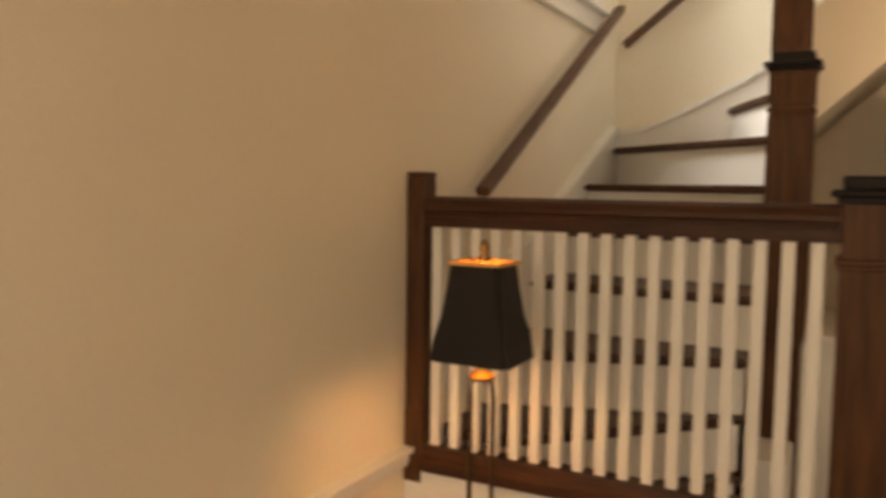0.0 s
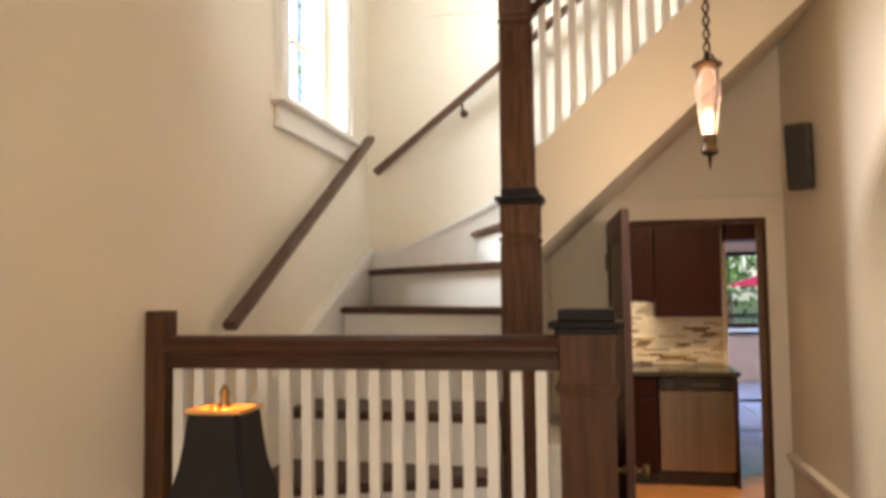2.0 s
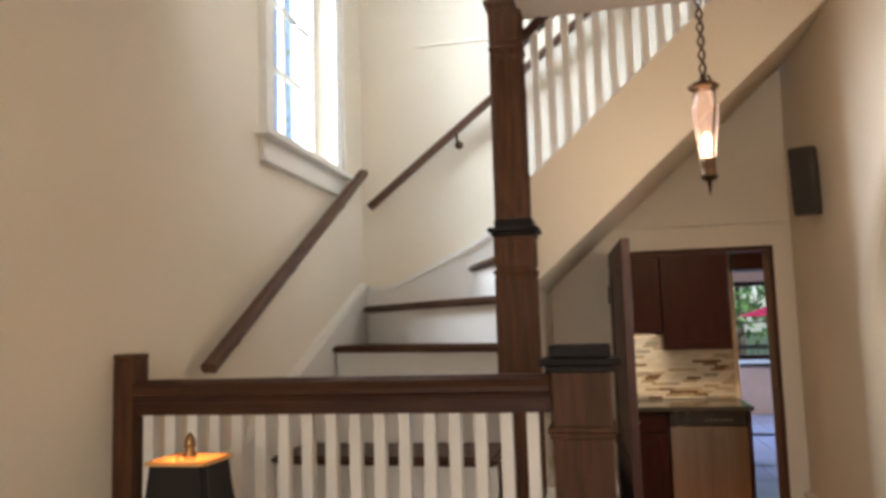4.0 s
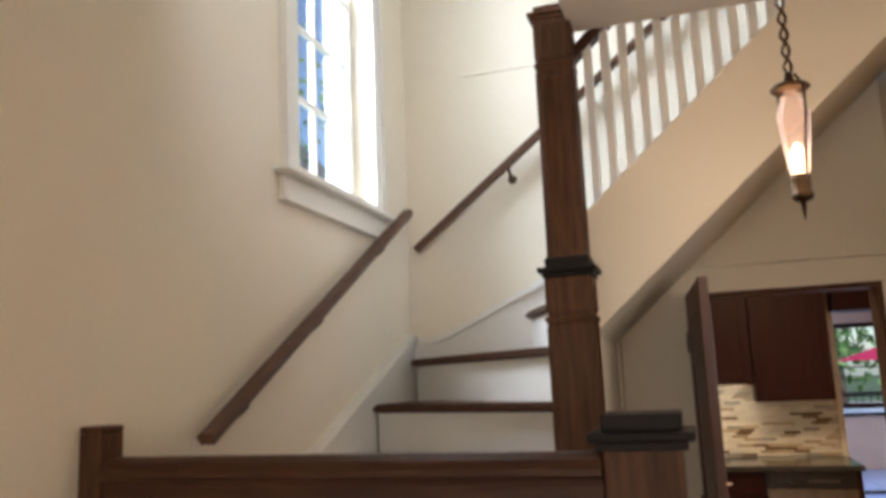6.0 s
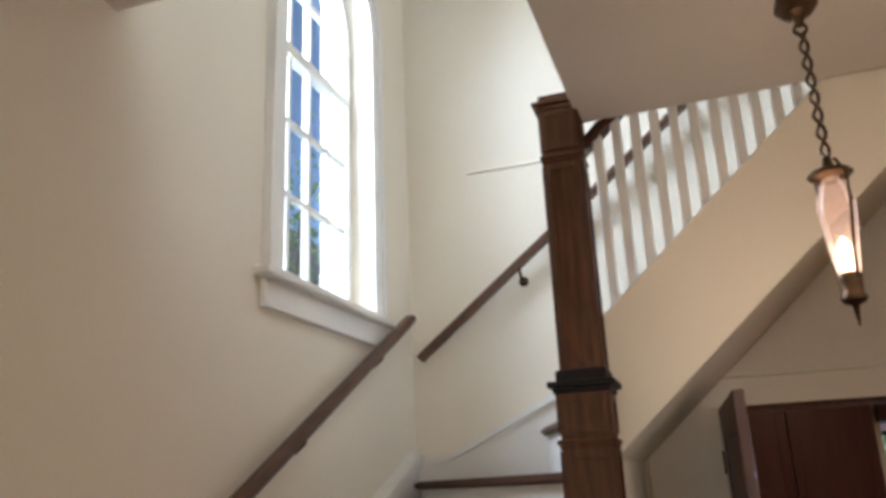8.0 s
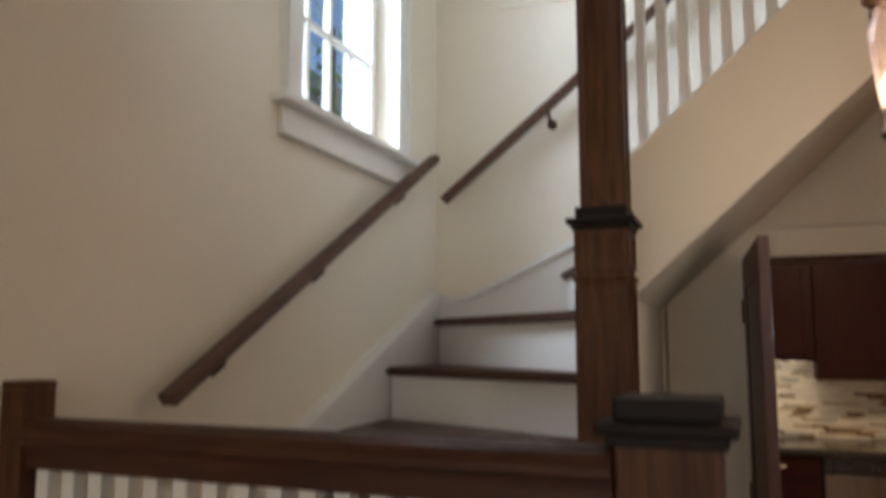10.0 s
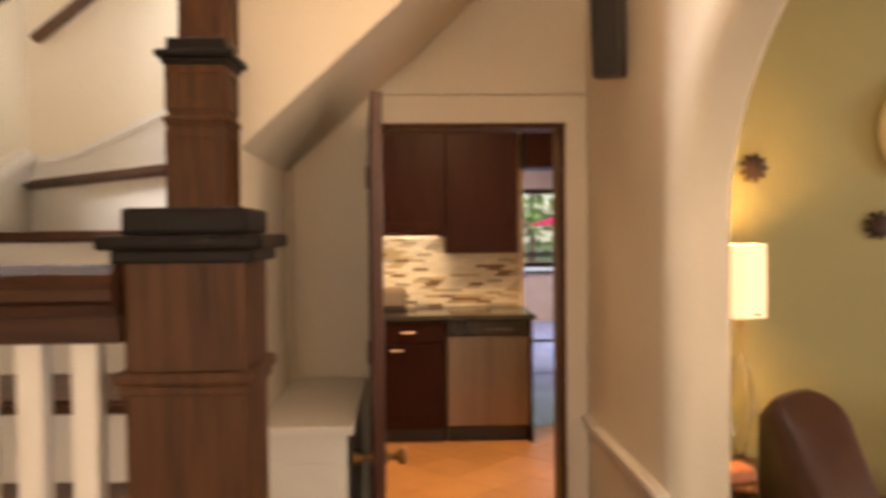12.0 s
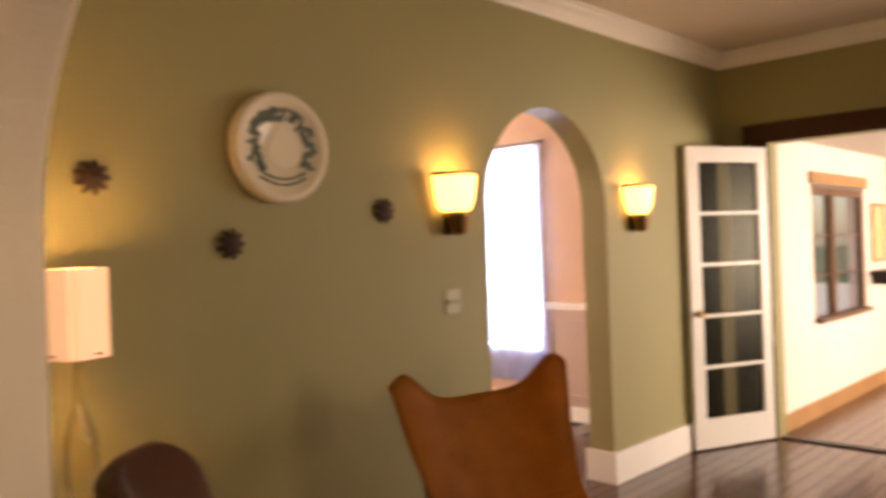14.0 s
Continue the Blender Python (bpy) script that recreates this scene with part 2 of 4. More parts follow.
def add_tube(bm, points, r, seg=8):
    pts = [Vector(p) for p in points]
    rings = []
    up = Vector((.13, .21, .97)).normalized()
    for i, p in enumerate(pts):
        d = (pts[min(i + 1, len(pts) - 1)] - pts[max(i - 1, 0)]).normalized()
        if abs(d.dot(up)) > .98:
            up = Vector((.9, .3, .1)).normalized()
        s = d.cross(up).normalized()
        t = s.cross(d)
        rr = r[i] if isinstance(r, (list, tuple)) else r
        rings.append([bm.verts.new(p + rr * (math.cos(2 * math.pi * k / seg) * s + math.sin(2 * math.pi * k / seg) * t)) for k in range(seg)])
    for a, b in zip(rings, rings[1:]):
        for k in range(seg):
            bm.faces.new((a[k], a[(k + 1) % seg], b[(k + 1) % seg], b[k]))
    bm.faces.new(rings[0][::-1]), bm.faces.new(rings[-1])


def extrude_profile(profile, a, b, side, up=Vector((0, 0, 1))):
    """A moulding: profile points (across, up) swept from a to b; side is the across direction."""
    a, b, side = Vector(a), Vector(b), Vector(side)
    bm = bmesh.new()
    ends = [[bm.verts.new(e + side * u + up * v) for u, v in profile] for e in (a, b)]
    n = len(profile)
    for k in range(n):
        bm.faces.new((ends[0][k], ends[0][(k + 1) % n], ends[1][(k + 1) % n], ends[1][k]))
    bm.faces.new(ends[0][::-1]), bm.faces.new(ends[1])
    return bm


# ---- large structure ----
HALL_H, LIV_H = 2.82, 2.825
win_ring = arch_ring(.935, 1.67, 2.345, 3.60, .368)
structure("wall_west", sheet(rect(-3.7, 2.25, 0, 5.6), [win_ring], in_x(0), -.2), PAINT, "smooth cream painted plaster wall with an arched window")
structure("wall_stair_north", sheet([(0, 0), (.97, 0), (.97, 1.95), (2.3, 3.04), (3.6, 3.04), (3.6, 5.6), (0, 5.6)], [], in_y(2.11), .14), PAINT)
structure("wall_kitchen_south", sheet([(.94, 0), (1.275, 0), (1.275, 1.925), (2.06, 1.925), (2.06, 0), (2.33, 0), (2.33, 2.82), (.94, 2.82)], [], in_y(2.25), .14), PAINT,
          "cream plaster wall under the stairs with a doorway")
structure("wall_understair", sheet([(1.31, 0), (2.25, 0), (2.25, 2.05), (1.31, 1.86)], [], in_x(.94), .022), PAINT)
arch = arch_ring(-1.0, 1.225, -.01, 1.5, .72, n=20)
arch[0], arch[1] = (-1.0, 0), (1.225, 0)
outline = [(-3.7, 0), (-1.0, 0)] + list(reversed(arch[2:])) + [(1.225, 0), (2.25, 0), (2.25, 2.82), (-3.7, 2.82)]
wall_e = sheet(outline, [], in_x(2.15), .17)
sel = [e for e in wall_e.edges if len(e.link_faces) == 2 and e.calc_face_angle(0) > 1.2 and all(v.co.z < 2.3 and v.co.y < 1.25 and v.co.y > -1.05 for v in e.verts)
       and abs(e.verts[0].co.x - e.verts[1].co.x) < .01 and e.verts[0].co.z + e.verts[1].co.z > .01]
hall_side = [e for e in sel if e.verts[0].co.x < 2.2]
living_side = [e for e in sel if e.verts[0].co.x > 2.2]
bmesh.ops.bevel(wall_e, geom=hall_side, offset=.075, segments=6, affect="EDGES", profile=.5)
bmesh.ops.bevel(wall_e, geom=living_side, offset=.02, segments=3, affect="EDGES", profile=.5)
we = structure("wall_east", wall_e, PAINT, "cream plaster wall with a rounded archway to the living room")
# The opening is unseen, added for the front fill lamp.
structure("wall_south", sheet(rect(0, 2.15, 0, 2.82), [rect(.35, 1.85, .9, 2.3)], in_y(-3.7), -.15), PAINT)
structure("floor", boxes(((0, -3.7, -.15), (2.33, 2.4, 0))), LFLOOR)
structure("ceiling", sheet([(0, -3.7), (2.15, -3.7), (2.15, 1.28), (.955, 1.28), (.955, .17), (0, .17)], [], in_z(HALL_H), .21), CEIL, "plain plaster ceiling with the stair opening")
structure("ceiling_upper", boxes(((-.2, -3.7, 5.6), (3.8, 2.3, 5.75))), CEIL)
structure("wall_upper_east", boxes(((3.6, -3.7, 3.03), (3.75, 2.25, 5.6))), PAINT)
structure("wall_upper_south", boxes(((0, -.9, 3.03), (3.6, -.75, 5.6))), PAINT)
structure("floor_upper", sheet([(2.15, -3.7), (3.6, -3.7), (3.6, 2.11), (2.02, 2.11), (2.02, 1.32), (2.15, 1.32)], [], in_z(2.83), .2), LFLOOR)

# upper flight: closed stringer and soffit
SL = .9
structure("stair_stringer", sheet([(.965, 2.15), (.965, 1.725), (2.15, 1.725 + 1.185 * .905), (2.15, 2.15 + 1.185 * SL)], [], in_y(1.29), .05), PAINT,
          "sloping cream plaster side of the upper stair flight")
structure("stair_soffit", sheet([(.94, 1.715), (.965, 1.725), (2.15, 2.797), (2.15, 2.85), (.965, 1.775), (.94, 1.77)], [], in_y(1.34), .77), PAINT)
structure("stringer_cap", sheet([(.966, 2.15), (2.13, 2.15 + 1.165 * SL), (2.13, 2.156 + 1.165 * SL), (.966, 2.156)], [], in_y(1.283), .075), WHITE)

# treads and risers
PV = (.85, .72)
STEPS = [
    (.17, [(1.32, .15), (1.32, .98), (1.02, .98), (1.02, .15)]),
    (.36, [(1.06, .15), (1.06, .98), (.87, .98), PV, (.5, .13), (1.06, .13)]),
    (.55, [PV, (.55, .13), (.18, .13)]),
    (.74, [PV, (.25, .13), (0, .13), (0, .45)]),
    (.93, [PV, (0, .42), (0, .93), (.85, .89)]),
    (1.12, [(.85, .85), (0, .89), (0, 1.22), (.85, 1.22)]),
    (1.31, [(.85, 1.18), (0, 1.19), (0, 1.6), (.85, 1.26)]),
    (1.50, [(.85, 1.2), (0, 1.56), (0, 2.09), (.87, 1.30)]),
    (1.69, [(.86, 1.24), (0, 2.03), (0, 2.09), (.6, 2.09), (.93, 1.34)]),
    (1.88, [(.88, 1.34), (.565, 2.09), (1.0, 2.09), (1.0, 1.345)]),
]
for k in range(5):
    x = .955 + .212 * k
    STEPS.append((2.07 + .19 * k, [(x, 1.345), (x, 2.09), (x + .24, 2.09), (x + .24, 1.345)]))
staircase = thing("staircase", "winder staircase with dark oak treads and white risers", "staircase")
for n, (z, ring) in enumerate(STEPS):
    ring = [(max(u, .022), v) for u, v in ring]
    bm = sheet(ring, [], in_z(z - .032), .032)
    bmesh.ops.bevel(bm, geom=[e for e in bm.edges if abs(e.verts[0].co.z - e.verts[1].co.z) < 1e-5], offset=.009, segments=2, affect="EDGES")
    part("tread", bm, TREAD, staircase, "dark stained oak tread with rounded nosing" if n == 0 else "")
    front = ring[:2]
    a, b = Vector((*front[0], 0)), Vector((*front[1], 0))
    mid = Vector((sum(u for u, v in ring) / len(ring), sum(v for u, v in ring) / len(ring), 0))
    d = (b - a).normalized()
    nrm = Vector((-d.y, d.x, 0))
    if (mid - a).dot(nrm) < 0:
        nrm = -nrm
    low = 0 if n == 0 else z - .19
    p = [a + nrm * .028, b + nrm * .028, b + nrm * .048, a + nrm * .048]
    part("riser", sheet([(max(q.x, .022), min(q.y, 2.09)) for q in p], [], in_z(low), z - .033 - low), WHITE, staircase, "white painted riser" if n == 0 else "")
# wall skirts beside the steps
sk = sheet([(.13, .98), (2.05, 1.81), (2.11, 1.795), (2.11, 1.2), (.13, .38)], [], in_x(0), .022)
part("wall_skirt", sk, WHITE, staircase, "white painted sloping skirt board on the wall")
cap = sheet([(.13, .982), (2.04, 1.802), (2.09, 1.802), (2.09, 1.758), (2.05, 1.752), (.13, .928)], [], in_x(.022), .020)
bmesh.ops.bevel(cap, geom=[e for e in cap.edges if all(v.co.x > .04 for v in e.verts)], offset=.008, segments=3, affect="EDGES")
part("skirt_cap", cap, WHITE, staircase, "white rounded cap moulding on the skirt board")
curve = [(.022, 1.79), (.10, 1.788), (.17, 1.80), (.3, 1.86), (.62, 2.012), (.8, 2.125), (.97, 2.27), (2.1, 3.285)]
part("wall_skirt", sheet(curve + [(2.1, 2.8), (.97, 1.8), (.6, 1.4), (.022, 1.3)], [], in_y(2.09), .02), WHITE, staircase)
part("skirt_cap", sheet(curve + [(u, v - .030) for u, v in reversed(curve)], [], in_y(2.074), .016), WHITE, staircase)
part("well_string", boxes(((.87, .74, 0), (.985, 1.0, .6)), bevel=.004), WHITE, staircase)


# ---- newels, rails, balusters ----
def newel(name, label, x0, x1, y0, y1, base, top, bands, cap_h=.035, over=.03, panels=(), capmat=None):
    WOODCAP = capmat or BLACKCAP
    t = thing(name, label, "newel post")
    cx, cy = (x0 + x1) / 2, (y0 + y1) / 2
    bm = bmesh.new()
    add_box(bm, (x0, y0, base), (x1, y1, top), .004)
    part("post", bm, WOOD, t)
    for lo, hi in panels:
        w = x1 - x0
        for side in range(4):
            m = Matrix.Translation((cx, cy, 0)) @ Matrix.Rotation(side * math.pi / 2, 4, "Z")
            h = (y1 - y0) / 2 if side % 2 == 0 else (x1 - x0) / 2
            ww = (x1 - x0) / 2 if side % 2 == 0 else (y1 - y0) / 2
            bm = bmesh.new()
            f = .020
            add_box(bm, (-ww + .002, -h - .006, lo), (-ww + f, -h, hi), .001, m)
            add_box(bm, (ww - f, -h - .006, lo), (ww - .002, -h, hi), .001, m)
            add_box(bm, (-ww + f, -h - .006, hi - f), (ww - f, -h, hi), .001, m)
            add_box(bm, (-ww + f, -h - .006, lo), (ww - f, -h, lo + f), .001, m)
            part("panel_frame", bm, WOOD, t)
    for zb, o, h in bands:
        bm = bmesh.new()
        add_box(bm, (x0 - o, y0 - o, zb), (x1 + o, y1 + o, zb + h), .005)
        add_box(bm, (x0 - o * .5, y0 - o * .5, zb - .012), (x1 + o * .5, y1 + o * .5, zb), .003)
        part("band", bm, WOOD, t)
    part("cap_moulding", boxes(((x0 - over * .45, y0 - over * .45, top - .012), (x1 + over * .45, y1 + over * .45, top + .003)), bevel=.003), WOODCAP, t)
    part("cap", boxes(((x0 - over, y0 - over, top + .003), (x1 + over, y1 + over, top + .003 + cap_h * .5)), bevel=.006), WOODCAP, t, "square stepped cap")
    part("cap_block", boxes(((x0 - .002, y0 - .002, top + .003 + cap_h * .5), (x1 + .002, y1 + .002, top + cap_h * 1.5)), bevel=.006), WOODCAP, t)
    return t


BLACKCAP = mat("near_black_oak_cap", (.012, .008, .007), .55, spec=.2, vary=.1, scale=10, bump=.1)
newel("newel_post", "square dark oak newel post with stepped black cap ending balustrade", 1.110, 1.246, -.005, .128, 0, 1.465,
      [(1.315, .010, .016)], .034, .024)
newel("newel_post", "panelled dark oak box newel beside the winder steps", .856, .992, 1.0, 1.136, .3, 1.905,
      [(1.755, .010, .014)], .035, .024, [(1.785, 1.89), (.95, 1.74)])
newel("tall_newel_post", "tall capped dark oak newel post at the upper flight", .842, .962, 1.165, 1.285, 1.2, 2.845,
      [(2.66, .009, .014)], .03, .022, [(1.98, 2.64), (2.69, 2.83)], WOOD)
half = thing("half_newel", "flat-topped dark oak half post fixed to the cream wall", "newel post")
part("post", boxes(((0.001, -.028, .84), (.056, .045, 1.504)), bevel=.003), WOOD, half)
part("cap", boxes(((0.001, -.029, 1.504), (.057, .046, 1.52)), bevel=.005), WOOD, half)
part("plinth", boxes(((0.001, -.031, .62), (.058, .048, .84)), bevel=.003), WOOD, half)

RAILP = [(-.032, 0), (.032, 0), (.034, .012), (.046, .018), (.046, .030), (.036, .046), (.018, .056), (-.018, .056), (-.036, .046), (-.046, .030), (-.046, .018), (-.034, .012)]
bal = thing("balustrade", "dark oak balustrade with white square balusters beside the stairs", "balustrade")
part("handrail", extrude_profile([(u, v) for u, v in RAILP], (.057, .01, 1.396), (1.109, .01, 1.396), (0, 1, 0)), WOODH, bal, "dark stained oak handrail")
part("fillet", extrude_profile([(-.026, -.03), (.026, -.03), (.026, 0), (-.026, 0)], (.057, .01, 1.395), (1.109, .01, 1.395), (0, 1, 0)), WOODH, bal)
part("bottom_rail", extrude_profile([(-.05, 0), (.05, 0), (.05, .035), (.035, .045), (.03, .07), (-.03, .07), (-.035, .045), (-.05, .035)], (.057, .01, .66), (1.109, .01, .66), (0, 1, 0)), WOODH, bal, "dark reddish oak bottom rail")
for k in range(17):
    x = .086 + .0612 * k
    part("baluster", boxes(((x - .0145, -.0045, .73), (x + .0145, .0245, 1.366)), bevel=.003), WHITE, bal, "square white painted baluster" if k == 0 else "")
structure("balustrade_base", boxes(((0.001, -.03, 0), (1.117, .06, .66))), WHITE, "white painted panelled base wall under the balustrade")

ub = thing("upper_balustrade", "sloping white balusters and dark oak rail on upper flight", "balustrade")
for k in range(17):
    x = 1.005 + .0635 * k
    z = 2.15 + (x - .965) * SL + .02
    part("baluster", boxes(((x - .0155, 1.305, z - .015), (x + .0155, 1.336, z + .62)), bevel=.003), WHITE, ub)
a, b = Vector((.955, 1.32, 2.72)), Vector((2.1, 1.32, 2.72 + 1.145 * SL))
part("handrail", extrude_profile(RAILP, a, b, (0, 1, 0)), WOODH, ub, "dark oak handrail")


def wall_rail(name, label, a, b, out, brackets):
    t = thing(name, label, "handrail")
    a, b = Vector(a), Vector(b)
    d = (b - a).normalized()
    side = Vector(out)
    upv = side.cross(d) if side.cross(d).z > 0 else d.cross(side)
    bm = extrude_profile([(-.020, -.028), (.020, -.028), (.025, -.012), (.025, -.002), (.015, .006), (-.015, .006), (-.025, -.002), (-.025, -.012)], a, b, side, upv)
    part("rail", bm, WALLRAIL, t)
    for f in brackets:
        p = a.lerp(b, f) - upv * .028
        wallp = p - side * .068 - Vector((0, 0, .045))
        part("bracket", tube([wallp, wallp + side * .035, p - Vector((0, 0, .018)), p + upv * .004], [.008, .007, .007, .008], 8), BRONZE, t, "small dark metal rail bracket")
        m = Matrix.Translation(wallp - side * .001) @ side.to_track_quat("Z", "Y").to_matrix().to_4x4()
        part("rosette", lathe([(.022, 0), (.022, .004), (.012, .009)], 16, m), BRONZE, t)
    return t


wall_rail("wall_handrail", "sloping dark oak handrail on cream wall below arched window", (.07, .33, 1.474), (.07, 1.91, 2.372), (1, 0, 0), (.12, .42, .8))
wall_rail("wall_handrail", "sloping dark oak handrail on the wall beside the upper flight", (.055, 2.042, 2.215), (1.6, 2.042, 3.435), (0, -1, 0), (.30,))

# ---- arched stair window ----
win = structure("window_1", boxes(((-.002, .84, 2.330), (.0, .85, 2.335))), WHITE, "white arched window with small square panes and a deep sill")
outer = arch_ring(.845, 1.75, 2.328, 3.60, .452)
inner = arch_ring(.94, 1.665, 2.328, 3.60, .362)
inner[0], inner[1] = (.94, 2.328), (1.665, 2.328)
ring = [outer[0]] + [inner[0]] + list(reversed(inner[2:])) + [inner[1]] + [outer[1]] + outer[2:]
part("casing", sheet(ring, [], in_x(.001), .022), WHITE, win, "white painted arched casing")
o2, i2 = arch_ring(.845, 1.75, 2.328, 3.60, .452), arch_ring(.862, 1.733, 2.328, 3.60, .435)
ring = [o2[0], i2[0]] + list(reversed(i2[2:])) + [i2[1], o2[1]] + o2[2:]
part("casing_bead", sheet(ring, [], in_x(.023), .012), WHITE, win)
part("window_sill", boxes(((-.12, .80, 2.300), (.06, 1.80, 2.328)), bevel=.007), WHITE, win, "white sill with rounded nose")
part("apron", boxes(((.001, .845, 2.221), (.022, 1.76, 2.299)), bevel=.005), WHITE, win)
part("apron_bead", boxes(((.001, .84, 2.206), (.032, 1.765, 2.222)), bevel=.004), WHITE, win)
o3, i3 = arch_ring(.94, 1.665, 2.338, 3.60, .362), arch_ring(1.01, 1.63, 2.395, 3.60, .31)
part("sash_frame", sheet(o3, [i3], in_x(-.13), .045), WHITE, win, "white sash frame")
bm = bmesh.new()
for k in range(1, 4):
    y = 1.01 + .62 * k / 4
    add_box(bm, (-.125, y - .009, 2.39), (-.095, y + .009, 3.86 if k == 2 else 3.80), .003)
part("muntin", bm, WHITE, win)
bm = bmesh.new()
for k in range(4):
    z = 2.70 + .297 * k
    if k != 2:
        add_box(bm, (-.122, 1.0, z - .010), (-.097, 1.635, z + .010), .003)
part("muntin", bm, WHITE, win)
part("meeting_rail", boxes(((-.135, 1.0, 3.27), (-.085, 1.635, 3.312)), bevel=.003), WHITE, win)
gl = part("pane", sheet(i3, [], in_x(-.112), .004), PANE, win, "clear window glass")
gl.visible_shadow = False

# ---- mouldings, wall strip ----
RAILM = [(0, 0), (.014, 0), (.020, .018), (.020, .034), (.034, .042), (.034, .058), (0, .062)]
structure("chair_rail", extrude_profile(RAILM, (0, -3.7, .665), (0, .018, .665), (1, 0, 0)), WHITE, "white painted chair rail moulding")
structure("chair_rail", extrude_profile(RAILM, (2.15, 1.25, .685), (2.15, 2.25, .685), (-1, 0, 0)), WHITE)
structure("baseboard", boxes(((0, -3.7, 0), (.018, .03, .14)), ((2.132, 1.24, 0), (2.15, 2.25, .14)), bevel=.003), WHITE)
# Thin paint-coloured strip, slightly raised along the stair's north wall.
structure("thin_wall_strip", extrude_profile([(0, 0), (.004, 0), (.007, .006), (.004, .014), (0, .014)], (.30, 2.11, 3.06), (.95, 2.11, 3.06), (0, -1, 0)), PAINT)

# ---- kitchen doorway and door ----
CAS = [((1.20, 2.235, 0), (1.275, 2.249, 1.925)), ((2.06, 2.235, 0), (2.128, 2.249, 1.925)), ((1.20, 2.235, 1.925), (2.128, 2.249, 2.035))]
dw = structure("door_1", boxes(*CAS, bevel=.004), PAINT, "cream painted door casing round the kitchen doorway")
part("head_cap", boxes(((1.19, 2.215, 2.036), (2.138, 2.249, 2.052)), bevel=.003), PAINT, dw)
part("jamb", boxes(((1.275, 2.24, 0), (1.297, 2.4, 1.925)), ((2.038, 2.24, 0), (2.06, 2.4, 1.925)), ((1.297, 2.24, 1.905), (2.038, 2.4, 1.925)), bevel=.003), WOOD, dw, "dark stained oak door jamb")
door = thing("kitchen_door", "dark cherry panelled door standing wide open by understair wall", "door", pose(1.283, 2.232, .01, 0, 0, -86.2))
W, H = .76, 1.905
bm = bmesh.new()
add_box(bm, (0, -.0175, 0), (.11, .0175, H), .003)
add_box(bm, (W - .11, -.0175, 0), (W, .0175, H), .003)
for lo, hi in ((0, .22), (.86, .98), (H - .12, H)):
    add_box(bm, (.11, -.0175, lo), (W - .11, .0175, hi), .003)
part("frame", bm, CHERRYD := mat("reddish_brown_door", (.085, .022, .010), .4, vary=.12, scale=8, bump=.1, stretch=(5, 5, .6)), door)
for lo, hi in ((.22, .86), (.98, H - .12)):
    part("panel", boxes(((.105, -.008, lo - .005), (W - .105, .008, hi + .005)), bevel=.003), CHERRYD, door)
for s in (-1, 1):
    m = Matrix.Translation((W - .055, s * .018, .78)) @ Matrix.Rotation(-s * math.pi / 2, 4, "X")
    h = part("door_handle", lathe([(.025, 0), (.025, .006), (.010, .010), (.010, .035), (.022, .042), (.026, .052), (.020, .062)], 16, m), BRASS, door, "round brass door knob")
    smooth(h)
for z in (.2, 1.0, 1.7):
    part("hinge", lathe([(.006, -.045), (.006, .045)], 10, Matrix.Translation((-.004, -.02, z))), BRONZE, door)

# ---- white low cupboard under the stairs ----
cup = thing("low_cupboard", "low white painted cupboard with an overhanging cream top under the stairs", "cupboard")
part("body", boxes(((.965, 1.45, 0), (1.235, 2.232, .885)), bevel=.003), WHITE, cup)
part("top", boxes(((.963, 1.42, .886), (1.258, 2.232, .914)), bevel=.006), WHITE, cup)
part("side_panel", boxes(((1.0, 1.442, .08), (1.20, 1.449, .80)), bevel=.003), WHITE, cup)

# ---- wall speaker ----
sp = thing("wall_speaker", "small dark grey loudspeaker tilted on a cream wall bracket", "speaker", pose(2.09, 1.66, 2.135, 6, 0, -28))
bm = bmesh.new()
add_box(bm, (-.05, -.045, -.145), (.05, .045, .145), .015)
part("body", bm, GREY, sp)
part("grille", boxes(((-.042, -.052, -.135), (.042, -.044, .135)), bevel=.008), GRILLE, sp)
part("bracket", tube([(0, .05, 0), (.02, .08, 0), (.05, .085, 0)], .012, 10), GREY, sp)

# ---- pendant lantern ----
pd = thing("pendant_lantern", "bronze pendant lantern with a tapered glass on a twisted chain, lit", "pendant light", pose(1.575, .66, 0))
part("canopy", lathe([(.062, 2.819), (.062, 2.795), (.030, 2.77), (.044, 2.745), (.050, 2.72), (.034, 2.70), (.015, 2.69), (.010, 2.67)], 24), BRONZE, pd)
for k in range(2):
    pts = []
    for i in range(33):
        z = 2.655 - i * (2.655 - 2.330) / 32
        th = i * .72 + k * math.pi
        pts.append((.009 * math.cos(th), .009 * math.sin(th), z))
    part("chain", tube(pts, .0045, 6), BRONZE, pd, "twisted bronze chain")
part("hook", tube([(.014 * math.cos(t), 0, 2.660 + .014 * math.sin(t)) for t in [i * math.pi / 8 for i in range(17)]], .004, 6), BRONZE, pd)
smooth(part("disc", lathe([(.010, 2.355), (.014, 2.33), (.048, 2.318), (.056, 2.310), (.048, 2.302), (.014, 2.298)], 28), BRONZE, pd))
smooth(part("glass_shade", lathe([(.020, 2.30), (.030, 2.285), (.036, 2.262), (.044, 2.245), (.047, 2.235), (.043, 2.19), (.037, 2.14), (.030, 2.085), (.027, 2.065)], 24, close=False), LGLASS, pd, "tapered clear pink-tinged glass"))
smooth(part("bulb", lathe([(.010, 2.068), (.021, 2.080), (.025, 2.100), (.022, 2.122), (.012, 2.145), (.004, 2.155)], 16), BULB, pd, "glowing candle bulb"))
